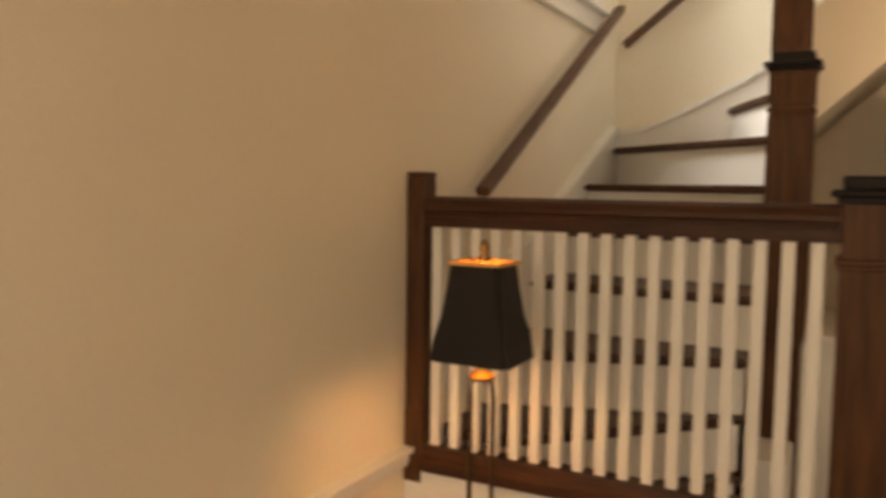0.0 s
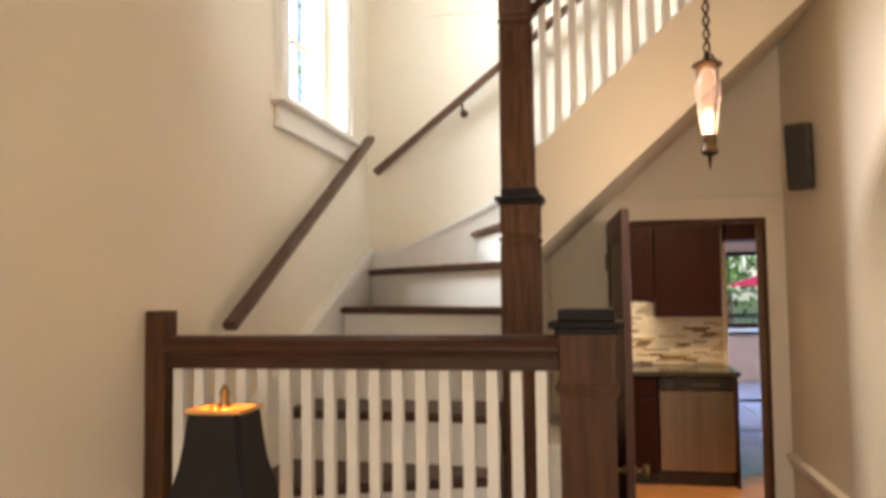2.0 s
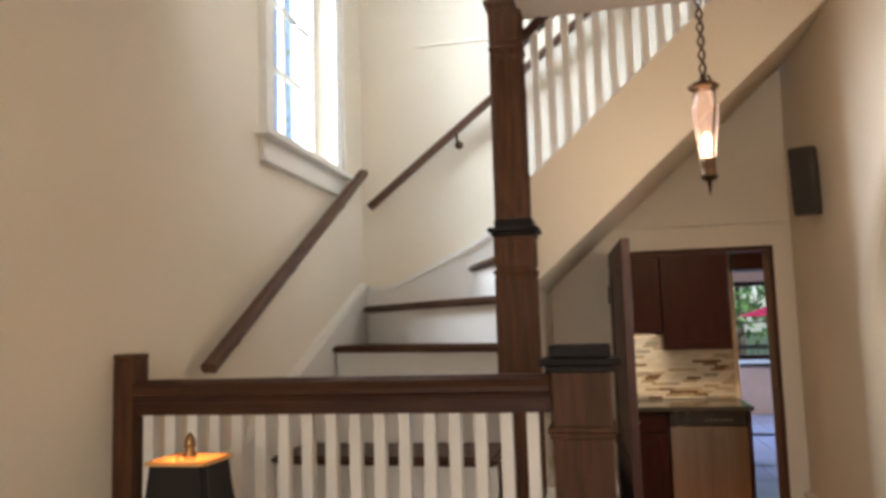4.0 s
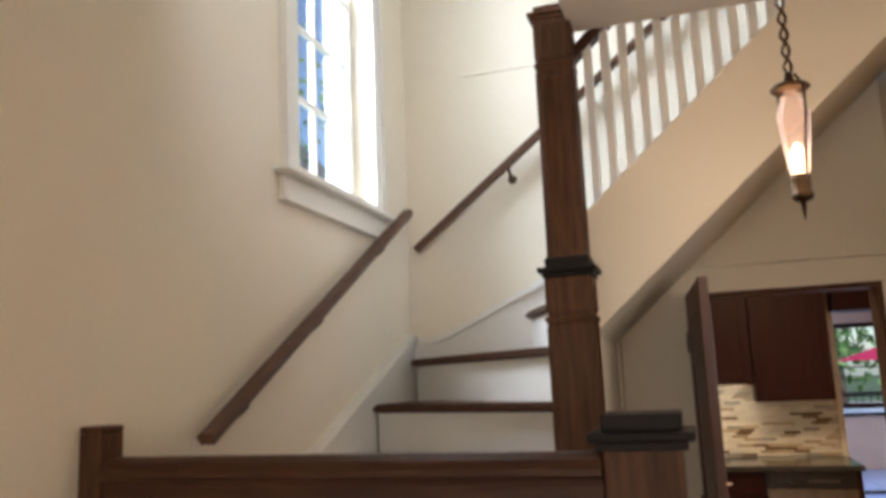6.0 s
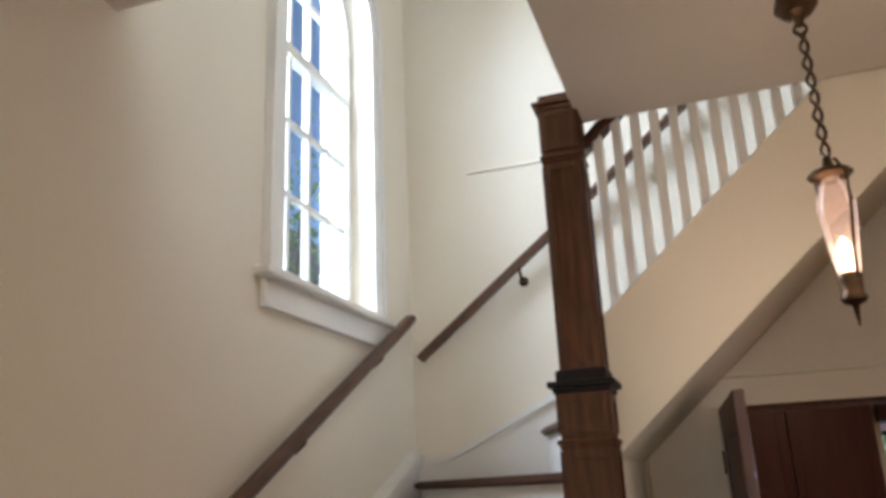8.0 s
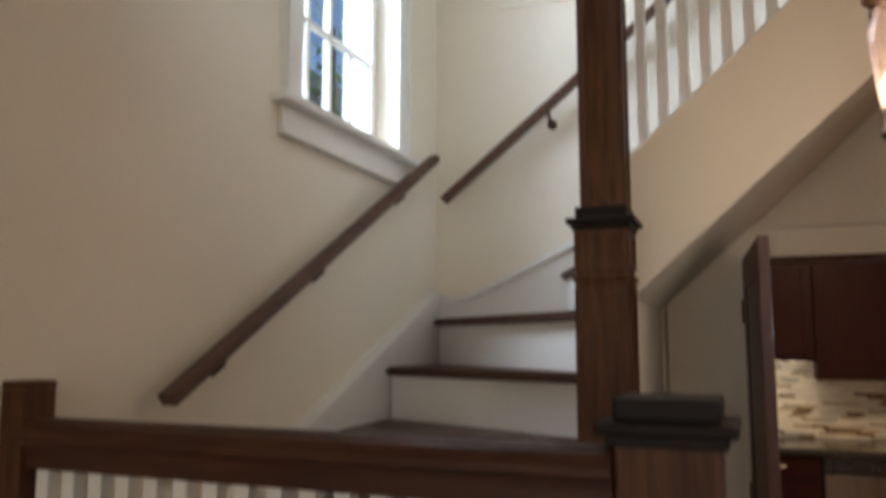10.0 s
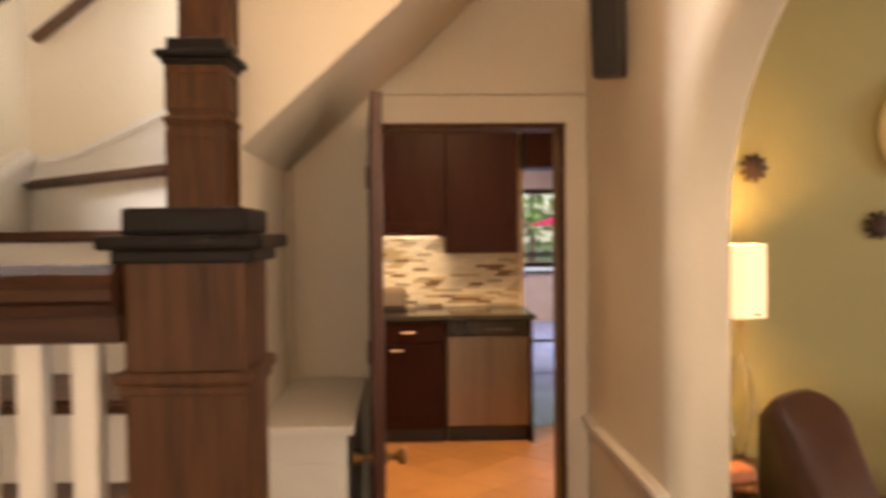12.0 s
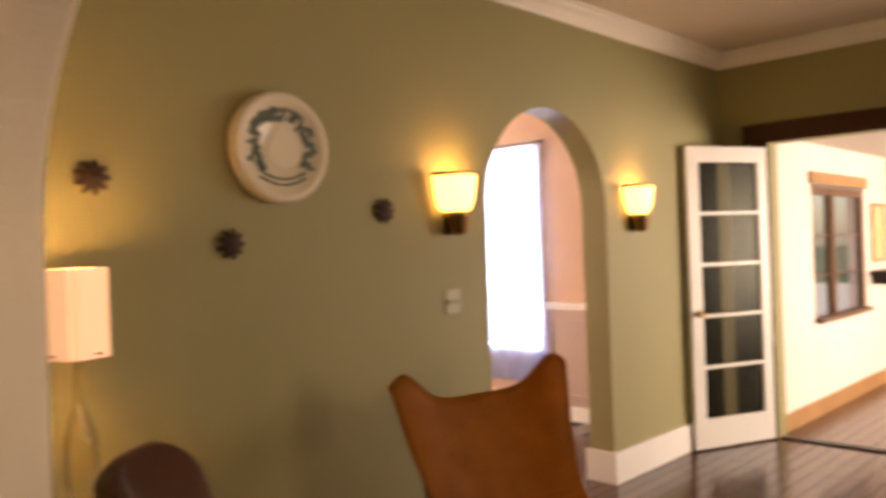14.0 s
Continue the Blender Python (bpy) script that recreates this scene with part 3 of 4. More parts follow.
part("strap", tube([(.012, -.03, 2.34), (.03, -.045, 2.30), (.028, -.045, 2.23), (.016, -.034, 2.12), (.012, -.027, 2.05)], .0045, 6), BRONZE, pd)
part("strap", tube([(-.012, .03, 2.34), (-.03, .045, 2.30), (-.028, .045, 2.23), (-.016, .034, 2.12), (-.012, .027, 2.05)], .0045, 6), BRONZE, pd)
smooth(part("socket", lathe([(.024, 2.068), (.030, 2.062), (.027, 2.05), (.027, 2.018), (.032, 2.010), (.026, 2.0), (.008, 1.992), (.004, 1.96), (.001, 1.945)], 20), BRONZE, pd))
for ob in pd.children:
    if ob.name.split(".")[0] in ("disc", "glass_shade", "bulb", "strap", "socket"):
        ob.matrix_local = Matrix.Translation((0, 0, .117)) @ Matrix.Diagonal((.87, .87, .94, 1))
lamp("POINT", "pendant_lantern_light", pose(1.575, .66, 2.12), 5.5, (1, .70, .46), radius=.16)

# ---- floor lamp with black shade ----
fl = thing("floor_lamp", "lit floor lamp with black bell shade and double bronze stem", "floor lamp", pose(.366, -.29, 0))


def square_ring(bm, hw, hd, z, bow=0.):
    pts = []
    for sx, sy in ((-1, -1), (1, -1), (1, 1), (-1, 1)):
        pts.append(bm.verts.new((sx * hw, sy * hd, z)))
    return pts


def shade(profile, thick=.002):
    bm = bmesh.new()
    prev = None
    for hw, z in profile:
        r = square_ring(bm, hw, hw * .9, z)
        if prev:
            for k in range(4):
                bm.faces.new((prev[k], prev[(k + 1) % 4], r[(k + 1) % 4], r[k]))
        prev = r
    bmesh.ops.bevel(bm, geom=[e for e in bm.edges if abs(e.verts[0].co.z - e.verts[1].co.z) > .001], offset=.012, segments=2, affect="EDGES")
    return bm


SP = [(.100, 1.072), (.091, 1.12), (.080, 1.18), (.071, 1.24), (.065, 1.300)]
part("shade", shade(SP), FABRIC, fl, "black fabric bell shade")
part("shade_lining", shade([(h - .004, z) for h, z in SP]), GOLDIN, fl, "gold lining")
part("shade_trim", boxes(((-.068, -.062, 1.298), (.068, -.056, 1.306)), ((-.068, .056, 1.298), (.068, .062, 1.306)), ((-.068, -.062, 1.298), (-.062, .062, 1.306)), ((.062, -.062, 1.298), (.068, .062, 1.306))), GOLDIN, fl)
smooth(part("finial", lathe([(.004, 1.298), (.013, 1.303), (.016, 1.312), (.008, 1.322), (.012, 1.33), (.010, 1.345), (.003, 1.358)], 14), BRASS, fl, "antique brass finial"))
part("harp", tube([(0, 0, 1.30), (.03, 0, 1.28), (.045, 0, 1.2), (.03, 0, 1.1), (0, 0, 1.06)], .003, 6), BRASS, fl)
smooth(part("bulb", lathe([(.010, 1.09), (.022, 1.12), (.028, 1.15), (.020, 1.18), (.004, 1.192)], 14), BULB, fl))
smooth(part("neck", lathe([(.012, 1.09), (.016, 1.07), (.024, 1.058), (.016, 1.045), (.030, 1.035), (.034, 1.025), (.020, 1.02)], 18), BRASS, fl))
for s in (-1, 1):
    part("stem", tube([(0, 0, 1.03), (s * .026, 0, 1.018), (s * .030, 0, .98), (s * .030, 0, .12), (s * .05, 0, .03)], .006, 8), BRONZE, fl, "slender bronze stem")
part("crossbar", boxes(((-.03, -.004, .55), (.03, .004, .558))), BRONZE, fl)
smooth(part("base", lathe([(.13, 0), (.13, .012), (.10, .022), (.04, .035), (.015, .05)], 32), BRONZE, fl))
lamp("POINT", "floor_lamp_light", pose(.366, -.29, 1.13), 7.5, WARM, radius=.05)

# ---- kitchen ----
structure("kitchen_floor", boxes(((.2, 2.4, -.15), (3.75, 6.3, -.006)), ((.2, 6.3, -.15), (5.2, 12.7, -.006))), GROUT)
structure("kitchen_wall_west", boxes(((.05, 2.4, 0), (.2, 12.7, 2.6))), PAINT)
structure("kitchen_wall_north", boxes(((.2, 5.2, 0), (2.32, 5.34, 2.6))), PAINT)
structure("kitchen_wall_east", boxes(((3.0, 2.4, 0), (3.14, 4.2, 2.6))), PAINT)
structure("kitchen_ceiling", boxes(((.05, 2.4, 2.6), (3.75, 6.3, 2.75)), ((.05, 6.3, 2.6), (5.2, 12.7, 2.75))), CEIL)
structure("kitchen_header", boxes(((2.30, 5.0, 1.98), (3.3, 5.34, 2.6))), CHERRY, "dark stained wood header between kitchen and nook")
nw = structure("nook_wall", sheet(rect(.2, 5.2, 0, 2.6), [rect(3.05, 4.65, .98, 2.14)], in_y(12.2), .12), mat("warm_nook_wall", (.66, .40, .28), .7, vary=.05))
structure("nook_wall_east", boxes(((5.2, 6.3, 0), (5.32, 12.7, 2.6))), PAINT)
nwin = structure("window_2", boxes(((3.0, 12.17, .91), (4.7, 12.22, .98)), ((3.0, 12.17, 2.14), (4.7, 12.22, 2.21)), bevel=.004), CHERRY, "dark framed nook window with bars facing the garden")
part("window_frame", boxes(((3.0, 12.17, .98), (3.06, 12.23, 2.14)), ((4.64, 12.17, .98), (4.7, 12.23, 2.14)), ((3.06, 12.19, 1.12), (4.64, 12.21, 1.15)), ((3.06, 12.19, 1.52), (4.64, 12.21, 1.54)), ((4.12, 12.18, .98), (4.16, 12.22, 2.14)), bevel=.003), CHERRY, nwin)
part("window_sill", boxes(((2.95, 12.08, .84), (4.75, 12.199, .905)), bevel=.006), WHITE, nwin, "white painted window shelf")
# Black strip standing in for the shadow below the window shelf.
part("sill_shadow_strip", boxes(((2.98, 12.12, .80), (4.72, 12.199, .838))), BLACK, nwin)
g2 = part("pane", boxes(((3.06, 12.198, .98), (4.64, 12.202, 2.14))), PANE, nwin)
g2.visible_shadow = False


def framed_door(t, x0, x1, y0, y1, z0, z1, f=.062):
    d = part("door", boxes(((x0 + f - .006, y0 + .008, z0 + f - .006), (x1 - f + .006, y1, z1 - f + .006)), bevel=.003), CHERRY, t)
    part("stile", boxes(((x0, y0, z0), (x0 + f, y1, z1)), bevel=.003), CHERRY, d)
    part("stile", boxes(((x1 - f, y0, z0), (x1, y1, z1)), bevel=.003), CHERRY, d)
    part("rail", boxes(((x0 + f, y0, z0), (x1 - f, y1, z0 + f)), bevel=.003), CHERRY, d)
    part("rail", boxes(((x0 + f, y0, z1 - f), (x1 - f, y1, z1)), bevel=.003), CHERRY, d)
    return d


def base_unit(x0, x1, y0, y1, drawer=True):
    t = thing("base_cabinet", "dark cherry base cabinet with drawer and door under the counter", "kitchen cabinet")
    part("body", boxes(((x0, y0 + .02, .1), (x1, y1, .87)), bevel=.002), CHERRY, t)
    part("toe_kick", boxes(((x0, y0 + .07, 0), (x1, y1, .1))), BLACK, t)
    d = part("drawer", boxes(((x0 + .008, y0, .715), (x1 - .008, y0 + .018, .86)), bevel=.005), CHERRY, t)
    part("handle", tube([((x0 + x1) / 2 - .05, y0 - .002, .79), ((x0 + x1) / 2 - .045, y0 - .022, .79), ((x0 + x1) / 2 + .045, y0 - .022, .79), ((x0 + x1) / 2 + .05, y0 - .002, .79)], .006, 8), STEEL, d, "brushed steel bar handle")
    dr = framed_door(t, x0 + .008, x1 - .008, y0, y0 + .018, .115, .70)
    part("handle", tube([((x0 + x1) / 2 - .13, y0 - .002, .665), ((x0 + x1) / 2 - .125, y0 - .022, .665), ((x0 + x1) / 2 - .035, y0 - .022, .665), ((x0 + x1) / 2 - .03, y0 - .002, .665)], .006, 8), STEEL, dr, "brushed steel bar handle")
    return t


for x0, x1 in ((.62, 1.14), (1.145, 1.672)):
    tagged(base_unit(x0, x1, 4.58, 5.18), group="base cabinets in the kitchen run")
dish = thing("dishwasher", "stainless dishwasher with black control strip beside cherry cabinets", "dishwasher")
part("body", boxes(((1.68, 4.62, .1), (2.262, 5.18, .87))), DARKST, dish)
part("door", boxes(((1.685, 4.575, .125), (2.257, 4.62, .752)), bevel=.006), DWSTEEL, dish, "brushed stainless steel door")
cp = part("control_panel", boxes(((1.685, 4.572, .757), (2.257, 4.62, .868)), bevel=.008), DARKST, dish, "black control panel")
part("button", boxes(*[((1.95 + .035 * k, 4.569, .80), (1.97 + .035 * k, 4.573, .812)) for k in range(6)]), GREY, cp)
part("toe_kick", boxes(((1.685, 4.66, 0), (2.257, 4.7, .1))), BLACK, dish)
for lx in (1.70, 2.21):
    for ly in (4.72, 5.10):
        part("leg", boxes(((lx, ly, 0), (lx + .03, ly + .03, .1))), BLACK, dish)
endp = thing("cabinet_end_panel", "dark cherry end panel closing the counter run", "cabinet panel")
part("panel", boxes(((2.264, 4.575, 0), (2.288, 5.19, .871)), bevel=.002), CHERRY, endp)
ct = thing("worktop", "dark polished granite worktop over the cabinets and dishwasher", "worktop")
part("slab", boxes(((.6, 4.55, .872), (2.31, 5.198, .91)), bevel=.008), STONE, ct)
uc = []
for x0, x1, z0 in ((.72, 1.195, 1.49), (1.20, 1.69, 1.49), (1.695, 2.235, 1.335)):
    t = thing("wall_cabinet", "dark cherry wall cabinet with framed door above mosaic splashback", "kitchen cabinet", group="wall cabinets in the kitchen")
    part("body", boxes(((x0, 4.89, z0), (x1, 5.198, 2.32)), bevel=.002), CHERRY, t)
    framed_door(t, x0 + .005, x1 - .005, 4.87, 4.889, z0 + .005, 2.31)
hood = thing("cabinet_light_rail", "dark cherry trim rail fixed under the shorter wall cabinets", "cabinet trim")
part("rail", boxes(((.72, 4.875, 1.46), (1.692, 4.9, 1.489)), bevel=.003), CHERRY, hood)
uf = thing("undercabinet_lamp", "slim lit lamp strip fixed under the wall cabinets", "under-cabinet light")
part("housing", boxes(((.95, 4.97, 1.462), (1.65, 5.03, 1.489)), bevel=.003), WHITE, uf)
part("diffuser", boxes(((.96, 4.98, 1.457), (1.64, 5.02, 1.4615))), BULB, uf)
toast = thing("chrome_toaster", "small chrome toaster on the dark worktop", "toaster", pose(1.30, 4.95, .911))
part("body", boxes(((-.1, -.07, .012), (.1, .07, .17)), bevel=.03), STEEL, toast)
part("base", boxes(((-.105, -.075, 0), (.105, .075, .012)), bevel=.004), BLACK, toast)
part("lever", boxes(((.10, -.01, .1), (.12, .01, .115)), bevel=.003), BLACK, toast)
# Made-up housing above the kitchen fill lamp, never in view.
cl = thing("ceiling_fixture", "square white flush fixture added out of view over the kitchen", "ceiling light", pose(1.7, 3.55, 0))
part("frame", boxes(((-.28, -.28, 2.565), (.28, .28, 2.599)), bevel=.01), WHITE, cl)

# ---- living room ----
structure("living_floor", boxes(((2.33, -3.7, -.15), (10.6, 1.91, -.012)), ((2.33, 1.91, -.15), (7.2, 6.3, -.012))), BLACK)
structure("living_ceiling", boxes(((2.32, -3.7, LIV_H), (7.55, 2.3, LIV_H + .15))), CEIL, "cream plaster living room ceiling")
structure("living_wall_south", boxes(((2.32, -3.85, 0), (7.4, -3.7, LIV_H))), GREEN)
garch = arch_ring(4.70, 5.80, 0, 1.66, .55)
outline = [(2.32, 0), (4.70, 0)] + list(reversed(garch[2:])) + [(5.80, 0), (7.4, 0), (7.4, LIV_H), (2.32, LIV_H)]
structure("living_wall_north", sheet(outline, [], in_y(2.08), .17), GREEN, "olive green plaster wall with an arched doorway")
# The small opening is out of view and made up for the east fill lamp.
structure("living_wall_east", sheet([(-3.7, 0), (-.9, 0), (-.9, 2.13), (1.72, 2.13), (1.72, 0), (2.25, 0), (2.25, LIV_H), (-3.7, LIV_H)], [rect(-3.4, -2.2, .9, 2.3)], in_x(7.4), .15), GREEN)
oc = structure("opening_casing", boxes(((7.375, -1.0, 2.13), (7.40, 1.90, 2.27)), ((7.375, 1.72, 0), (7.40, 1.83, 2.13)), bevel=.004), WOODH, "dark oak casing over the wide opening")
structure("living_wall_west_face", boxes(((2.322, 1.26, 0), (2.328, 2.08, LIV_H))), GREEN)
CR = [(0, 0), (.012, 0), (.016, .02), (.04, .05), (.07, .075), (.075, .09), (.09, .095), (.09, .11), (0, .11)]
structure("crown_moulding", extrude_profile(CR, (2.33, 2.08, LIV_H - .111), (7.4, 2.08, LIV_H - .111), (0, -1, 0)), WHITE, "white crown moulding")
structure("crown_moulding", extrude_profile(CR, (7.4, -3.7, LIV_H - .111), (7.4, 2.08, LIV_H - .111), (-1, 0, 0)), WHITE)
structure("baseboard", boxes(((2.33, 2.06, 0), (4.70, 2.08, .15)), ((5.80, 2.055, 0), (7.38, 2.08, .19)), ((5.775, 2.055, 0), (5.80, 2.27, .19)), bevel=.004), WHITE, "tall white painted baseboard")

# adjoining dining room
structure("dining_wall_north", boxes(((3.9, 6.15, 0), (7.2, 6.3, 2.7))), PINK)
structure("dining_wall_west", boxes(((3.75, 2.25, 0), (3.9, 6.3, 2.7))), PINK)
structure("dining_ceiling", boxes(((3.75, 2.3, 2.7), (7.2, 6.3, 2.85))), CEIL)
de = structure("dining_wall_east", sheet([(2.25, 0), (6.15, 0), (6.15, 2.7), (2.25, 2.7)], [rect(3.55, 5.0, .58, 2.27)], in_x(7.05), .15), PINK, "peach plaster wall over taupe panelling")
structure("dining_wainscot", boxes(((7.03, 2.25, .12), (7.049, 3.48, .93)), bevel=.002), TAUPE, "taupe painted wainscot panelling")
wn3 = structure("wainscot_cap", extrude_profile([(0, 0), (.03, 0), (.03, .02), (.045, .03), (.045, .05), (0, .055)], (7.03, 2.25, .92), (7.03, 3.5, .92), (-1, 0, 0)), WHITE)
for y in (2.35, 2.95):
    part("panel_moulding", boxes(((7.018, y, .2), (7.03, y + .02, .84)), ((7.018, y + .46, .2), (7.03, y + .48, .84)), ((7.018, y + .02, .2), (7.03, y + .46, .22)), ((7.018, y + .02, .82), (7.03, y + .46, .84)), bevel=.002), TAUPE, wn3)
structure("baseboard", boxes(((7.02, 2.25, 0), (7.049, 3.5, .12)), bevel=.003), WHITE)
w3 = structure("window_3", boxes(((7.0, 3.48, .56), (7.2, 5.05, .585)), ((7.03, 3.50, .585), (7.08, 3.55, 2.27)), ((7.03, 5.0, .585), (7.08, 5.05, 2.27)), ((7.03, 3.50, 2.27), (7.08, 5.05, 2.35)), bevel=.004), WHITE, "tall white bright window with sheer curtain")
part("muntin", boxes(((7.09, 4.62, .585), (7.12, 4.66, 2.27)), ((7.09, 3.55, 1.05), (7.12, 5.0, 1.08)), ((7.09, 3.55, 1.70), (7.12, 5.0, 1.73)), bevel=.003), WHITE, w3)
p3 = part("pane", boxes(((7.103, 3.55, .585), (7.107, 5.0, 2.27))), PANE, w3)
p3.visible_shadow = False
cur = thing("sheer_curtain", "sheer white curtain hanging beside the tall window", "curtain")
bm = bmesh.new()
n = 80
rows = []
for i in range(n + 1):
    y = 3.46 + .90 * i / n
    x = 6.97 + .018 * math.sin(i * 1.35) + .006 * math.sin(i * 3.1)
    rows.append([bm.verts.new((x, y, z)) for z in (.30, 1.2, 2.30)])
for r, s in zip(rows, rows[1:]):
    for k in range(2):
        bm.faces.new((r[k], s[k], s[k + 1], r[k + 1]))
bmesh.ops.solidify(bm, geom=bm.faces[:], thickness=.002)
part("cloth", bm, CURTAIN, cur)
part("rod", tube([(6.97, 3.4, 2.32), (6.97, 5.15, 2.32)], .012, 10), BRONZE, cur)
dl = thing("dining_ceiling_lamp", "small dark flush lamp under the dining room ceiling", "ceiling light", pose(6.3, 3.35, 0))
smooth(part("shade", lathe([(.02, 2.699), (.03, 2.6), (.16, 2.55), (.18, 2.53), (.10, 2.51)], 24), BRONZE, dl))

# sunroom beyond the wide opening
SUN_H = 2.2
SUNWALL = mat("pale_peach_sunroom_wall", (.80, .71, .63), .6, vary=.03)
structure("sunroom_wall_north", sheet(rect(7.551, 10.6, 0, SUN_H), [rect(8.33, 9.69, .74, 1.87)], in_y(1.76), .15), SUNWALL, "pale peach plaster wall with brown framed windows")
# Openings in the east and south walls are unseen, made up to admit light.
structure("sunroom_wall_east", sheet(rect(-2.0, 1.76, 0, SUN_H), [rect(-1.2, .9, .75, 1.9)], in_x(10.45), .15), SUNWALL)
structure("sunroom_wall_south", sheet(rect(7.55, 10.6, 0, SUN_H), [rect(8.0, 10.4, .7, 2.05)], in_y(-2.0), -.15), PAINT)
structure("sunroom_ceiling", boxes(((7.552, -2.15, SUN_H), (10.6, 1.91, SUN_H + .15))), CEIL)
HONEY = mat("honey_wood_trim", (.45, .24, .10), .4, vary=.1)
structure("sunroom_baseboard", boxes(((7.552, 1.74, 0), (10.45, 1.76, .13)), ((10.43, -2, 0), (10.45, 1.74, .13)), bevel=.003), HONEY, "honey coloured wood baseboard")
structure("threshold", boxes(((7.42, -.9, 0), (7.50, 1.72, .012)), bevel=.003), BLACK)


BROWNF = mat("mid_brown_window_wood", (.16, .075, .035), .45, vary=.1, scale=8)


def casement(name, m, w, h, label):
    """A wooden window unit that stands with its sill on the origin; w and h are those of its glass."""
    t = structure(name, add_box(bmesh.new(), (-w / 2 - .04, -.09, -.05), (w / 2 + .04, .03, -.01), .004), BROWNF, label)
    t.matrix_world = m
    part("window_frame", boxes(((-w / 2 - .04, -.02, h), (w / 2 + .04, .03, h + .06)), ((-w / 2 - .04, -.02, -.01), (-w / 2, .03, h)), ((w / 2, -.02, -.01), (w / 2 + .04, .03, h)), bevel=.003), BROWNF, t)
    part("muntin", boxes(*[((-w / 2, 0, h * k - .007), (w / 2, .02, h * k + .007)) for k in (.33, .66)], bevel=.002), BROWNF, t)
    g = part("pane", boxes(((-w / 2, .008, 0), (w / 2, .012, h))), PANE, t)
    g.visible_shadow = False


casement("window_4", pose(8.59, 1.79, .79), .44, 1.0, "brown framed narrow sunroom window")
casement("window_5", pose(9.275, 1.79, .79), .72, 1.0, "brown framed wide sunroom window")
structure("window_head_board", boxes(((8.28, 1.735, 1.87), (9.75, 1.759, 1.97)), bevel=.003), HONEY, "honey wood head board over the sunroom windows")
pic = thing("framed_picture", "pale yellow green landscape picture in a thin honey wood frame", "picture", pose(10.10, 1.757, 1.18))
part("frame", boxes(((-.22, -.02, 0), (-.195, 0, .56)), ((.195, -.02, 0), (.22, 0, .56)), ((-.195, -.02, 0), (.195, 0, .025)), ((-.195, -.02, .535), (.195, 0, .56)), bevel=.003), HONEY, pic)
part("canvas", boxes(((-.195, -.008, .025), (.195, -.001, .535))), mat("pale_green_painted_canvas", (.50, .48, .22), .8, vary=.15, scale=5, vary2=(.62, .50, .30)), pic)
sh = thing("wall_shelf", "dark wooden shelf on the peach wall below the picture", "shelf", pose(10.08, 1.757, 1.03))
part("board", boxes(((-.30, -.20, .02), (.30, 0, .07)), bevel=.004), BLACK, sh)
part("bracket", boxes(((-.22, -.16, -.06), (-.19, 0, .019)), ((.19, -.16, -.06), (.22, 0, .019)), bevel=.003), BLACK, sh)

# french door leaf, open
d0, d1 = Vector((7.395, 1.74, 0)), Vector((6.74, 2.035, 0))
LW = (d1 - d0).length
fd = thing("french_door", "white french door with five glass lights and curtains behind, standing open", "door",
           Matrix.Translation(d0 + Vector((0, 0, .012))) @ Matrix.Rotation(math.atan2((d1 - d0).y, (d1 - d0).x), 4, "Z"))
H = 2.085
bm = bmesh.new()
add_box(bm, (0, -.018, 0), (.10, .018, H), .003), add_box(bm, (LW - .10, -.018, 0), (LW, .018, H), .003)
add_box(bm, (.10, -.018, 0), (LW - .10, .018, .20), .003), add_box(bm, (.10, -.018, H - .11), (LW - .10, .018, H), .003)
part("door_frame", bm, WHITE, fd)
bm = bmesh.new()
lh = (H - .31) / 5
for k in range(1, 5):
    add_box(bm, (.10, -.014, .20 + lh * k - .012), (LW - .10, .014, .20 + lh * k + .012), .003)
part("muntin", bm, WHITE, fd)
for k in range(5):
    part("pane", boxes(((.10, -.002, .20 + lh * k + .012), (LW - .10, .002, .20 + lh * (k + 1) - .012))), DGLASS, fd)
part("door_handle", lathe([(.022, 0), (.022, .006), (.009, .012), (.009, .03), (.024, .042), (.018, .058)], 16, Matrix.Translation((LW - .05, .018, .93)) @ Matrix.Rotation(-math.pi / 2, 4, "X")), BRASS, fd)
for x0, x1 in ((.11, LW / 2 - .07), (LW / 2 + .06, LW - .11)):
    bm = bmesh.new()
    rows = []
    for i in range(26):
        x = x0 + (x1 - x0) * i / 25
        rows.append([bm.verts.new((x, -.034 + .009 * math.sin(i * 1.45 + x0), z)) for z in (.17, 1.98)])
    for p, q in zip(rows, rows[1:]):
        bm.faces.new((p[0], q[0], q[1], p[1]))
    bmesh.ops.solidify(bm, geom=bm.faces[:], thickness=.002)
    part("door_curtain", bm, DRAPE, fd, "gathered taupe curtain behind the glass")
part("curtain_backing", boxes(((.11, -.052, .17), (LW - .11, -.049, 1.98))), mat("greige_sheer_lining", (.26, .21, .15), .9, vary=.05, stretch=(30, 30, .5)), fd, "paler lining behind the curtain")


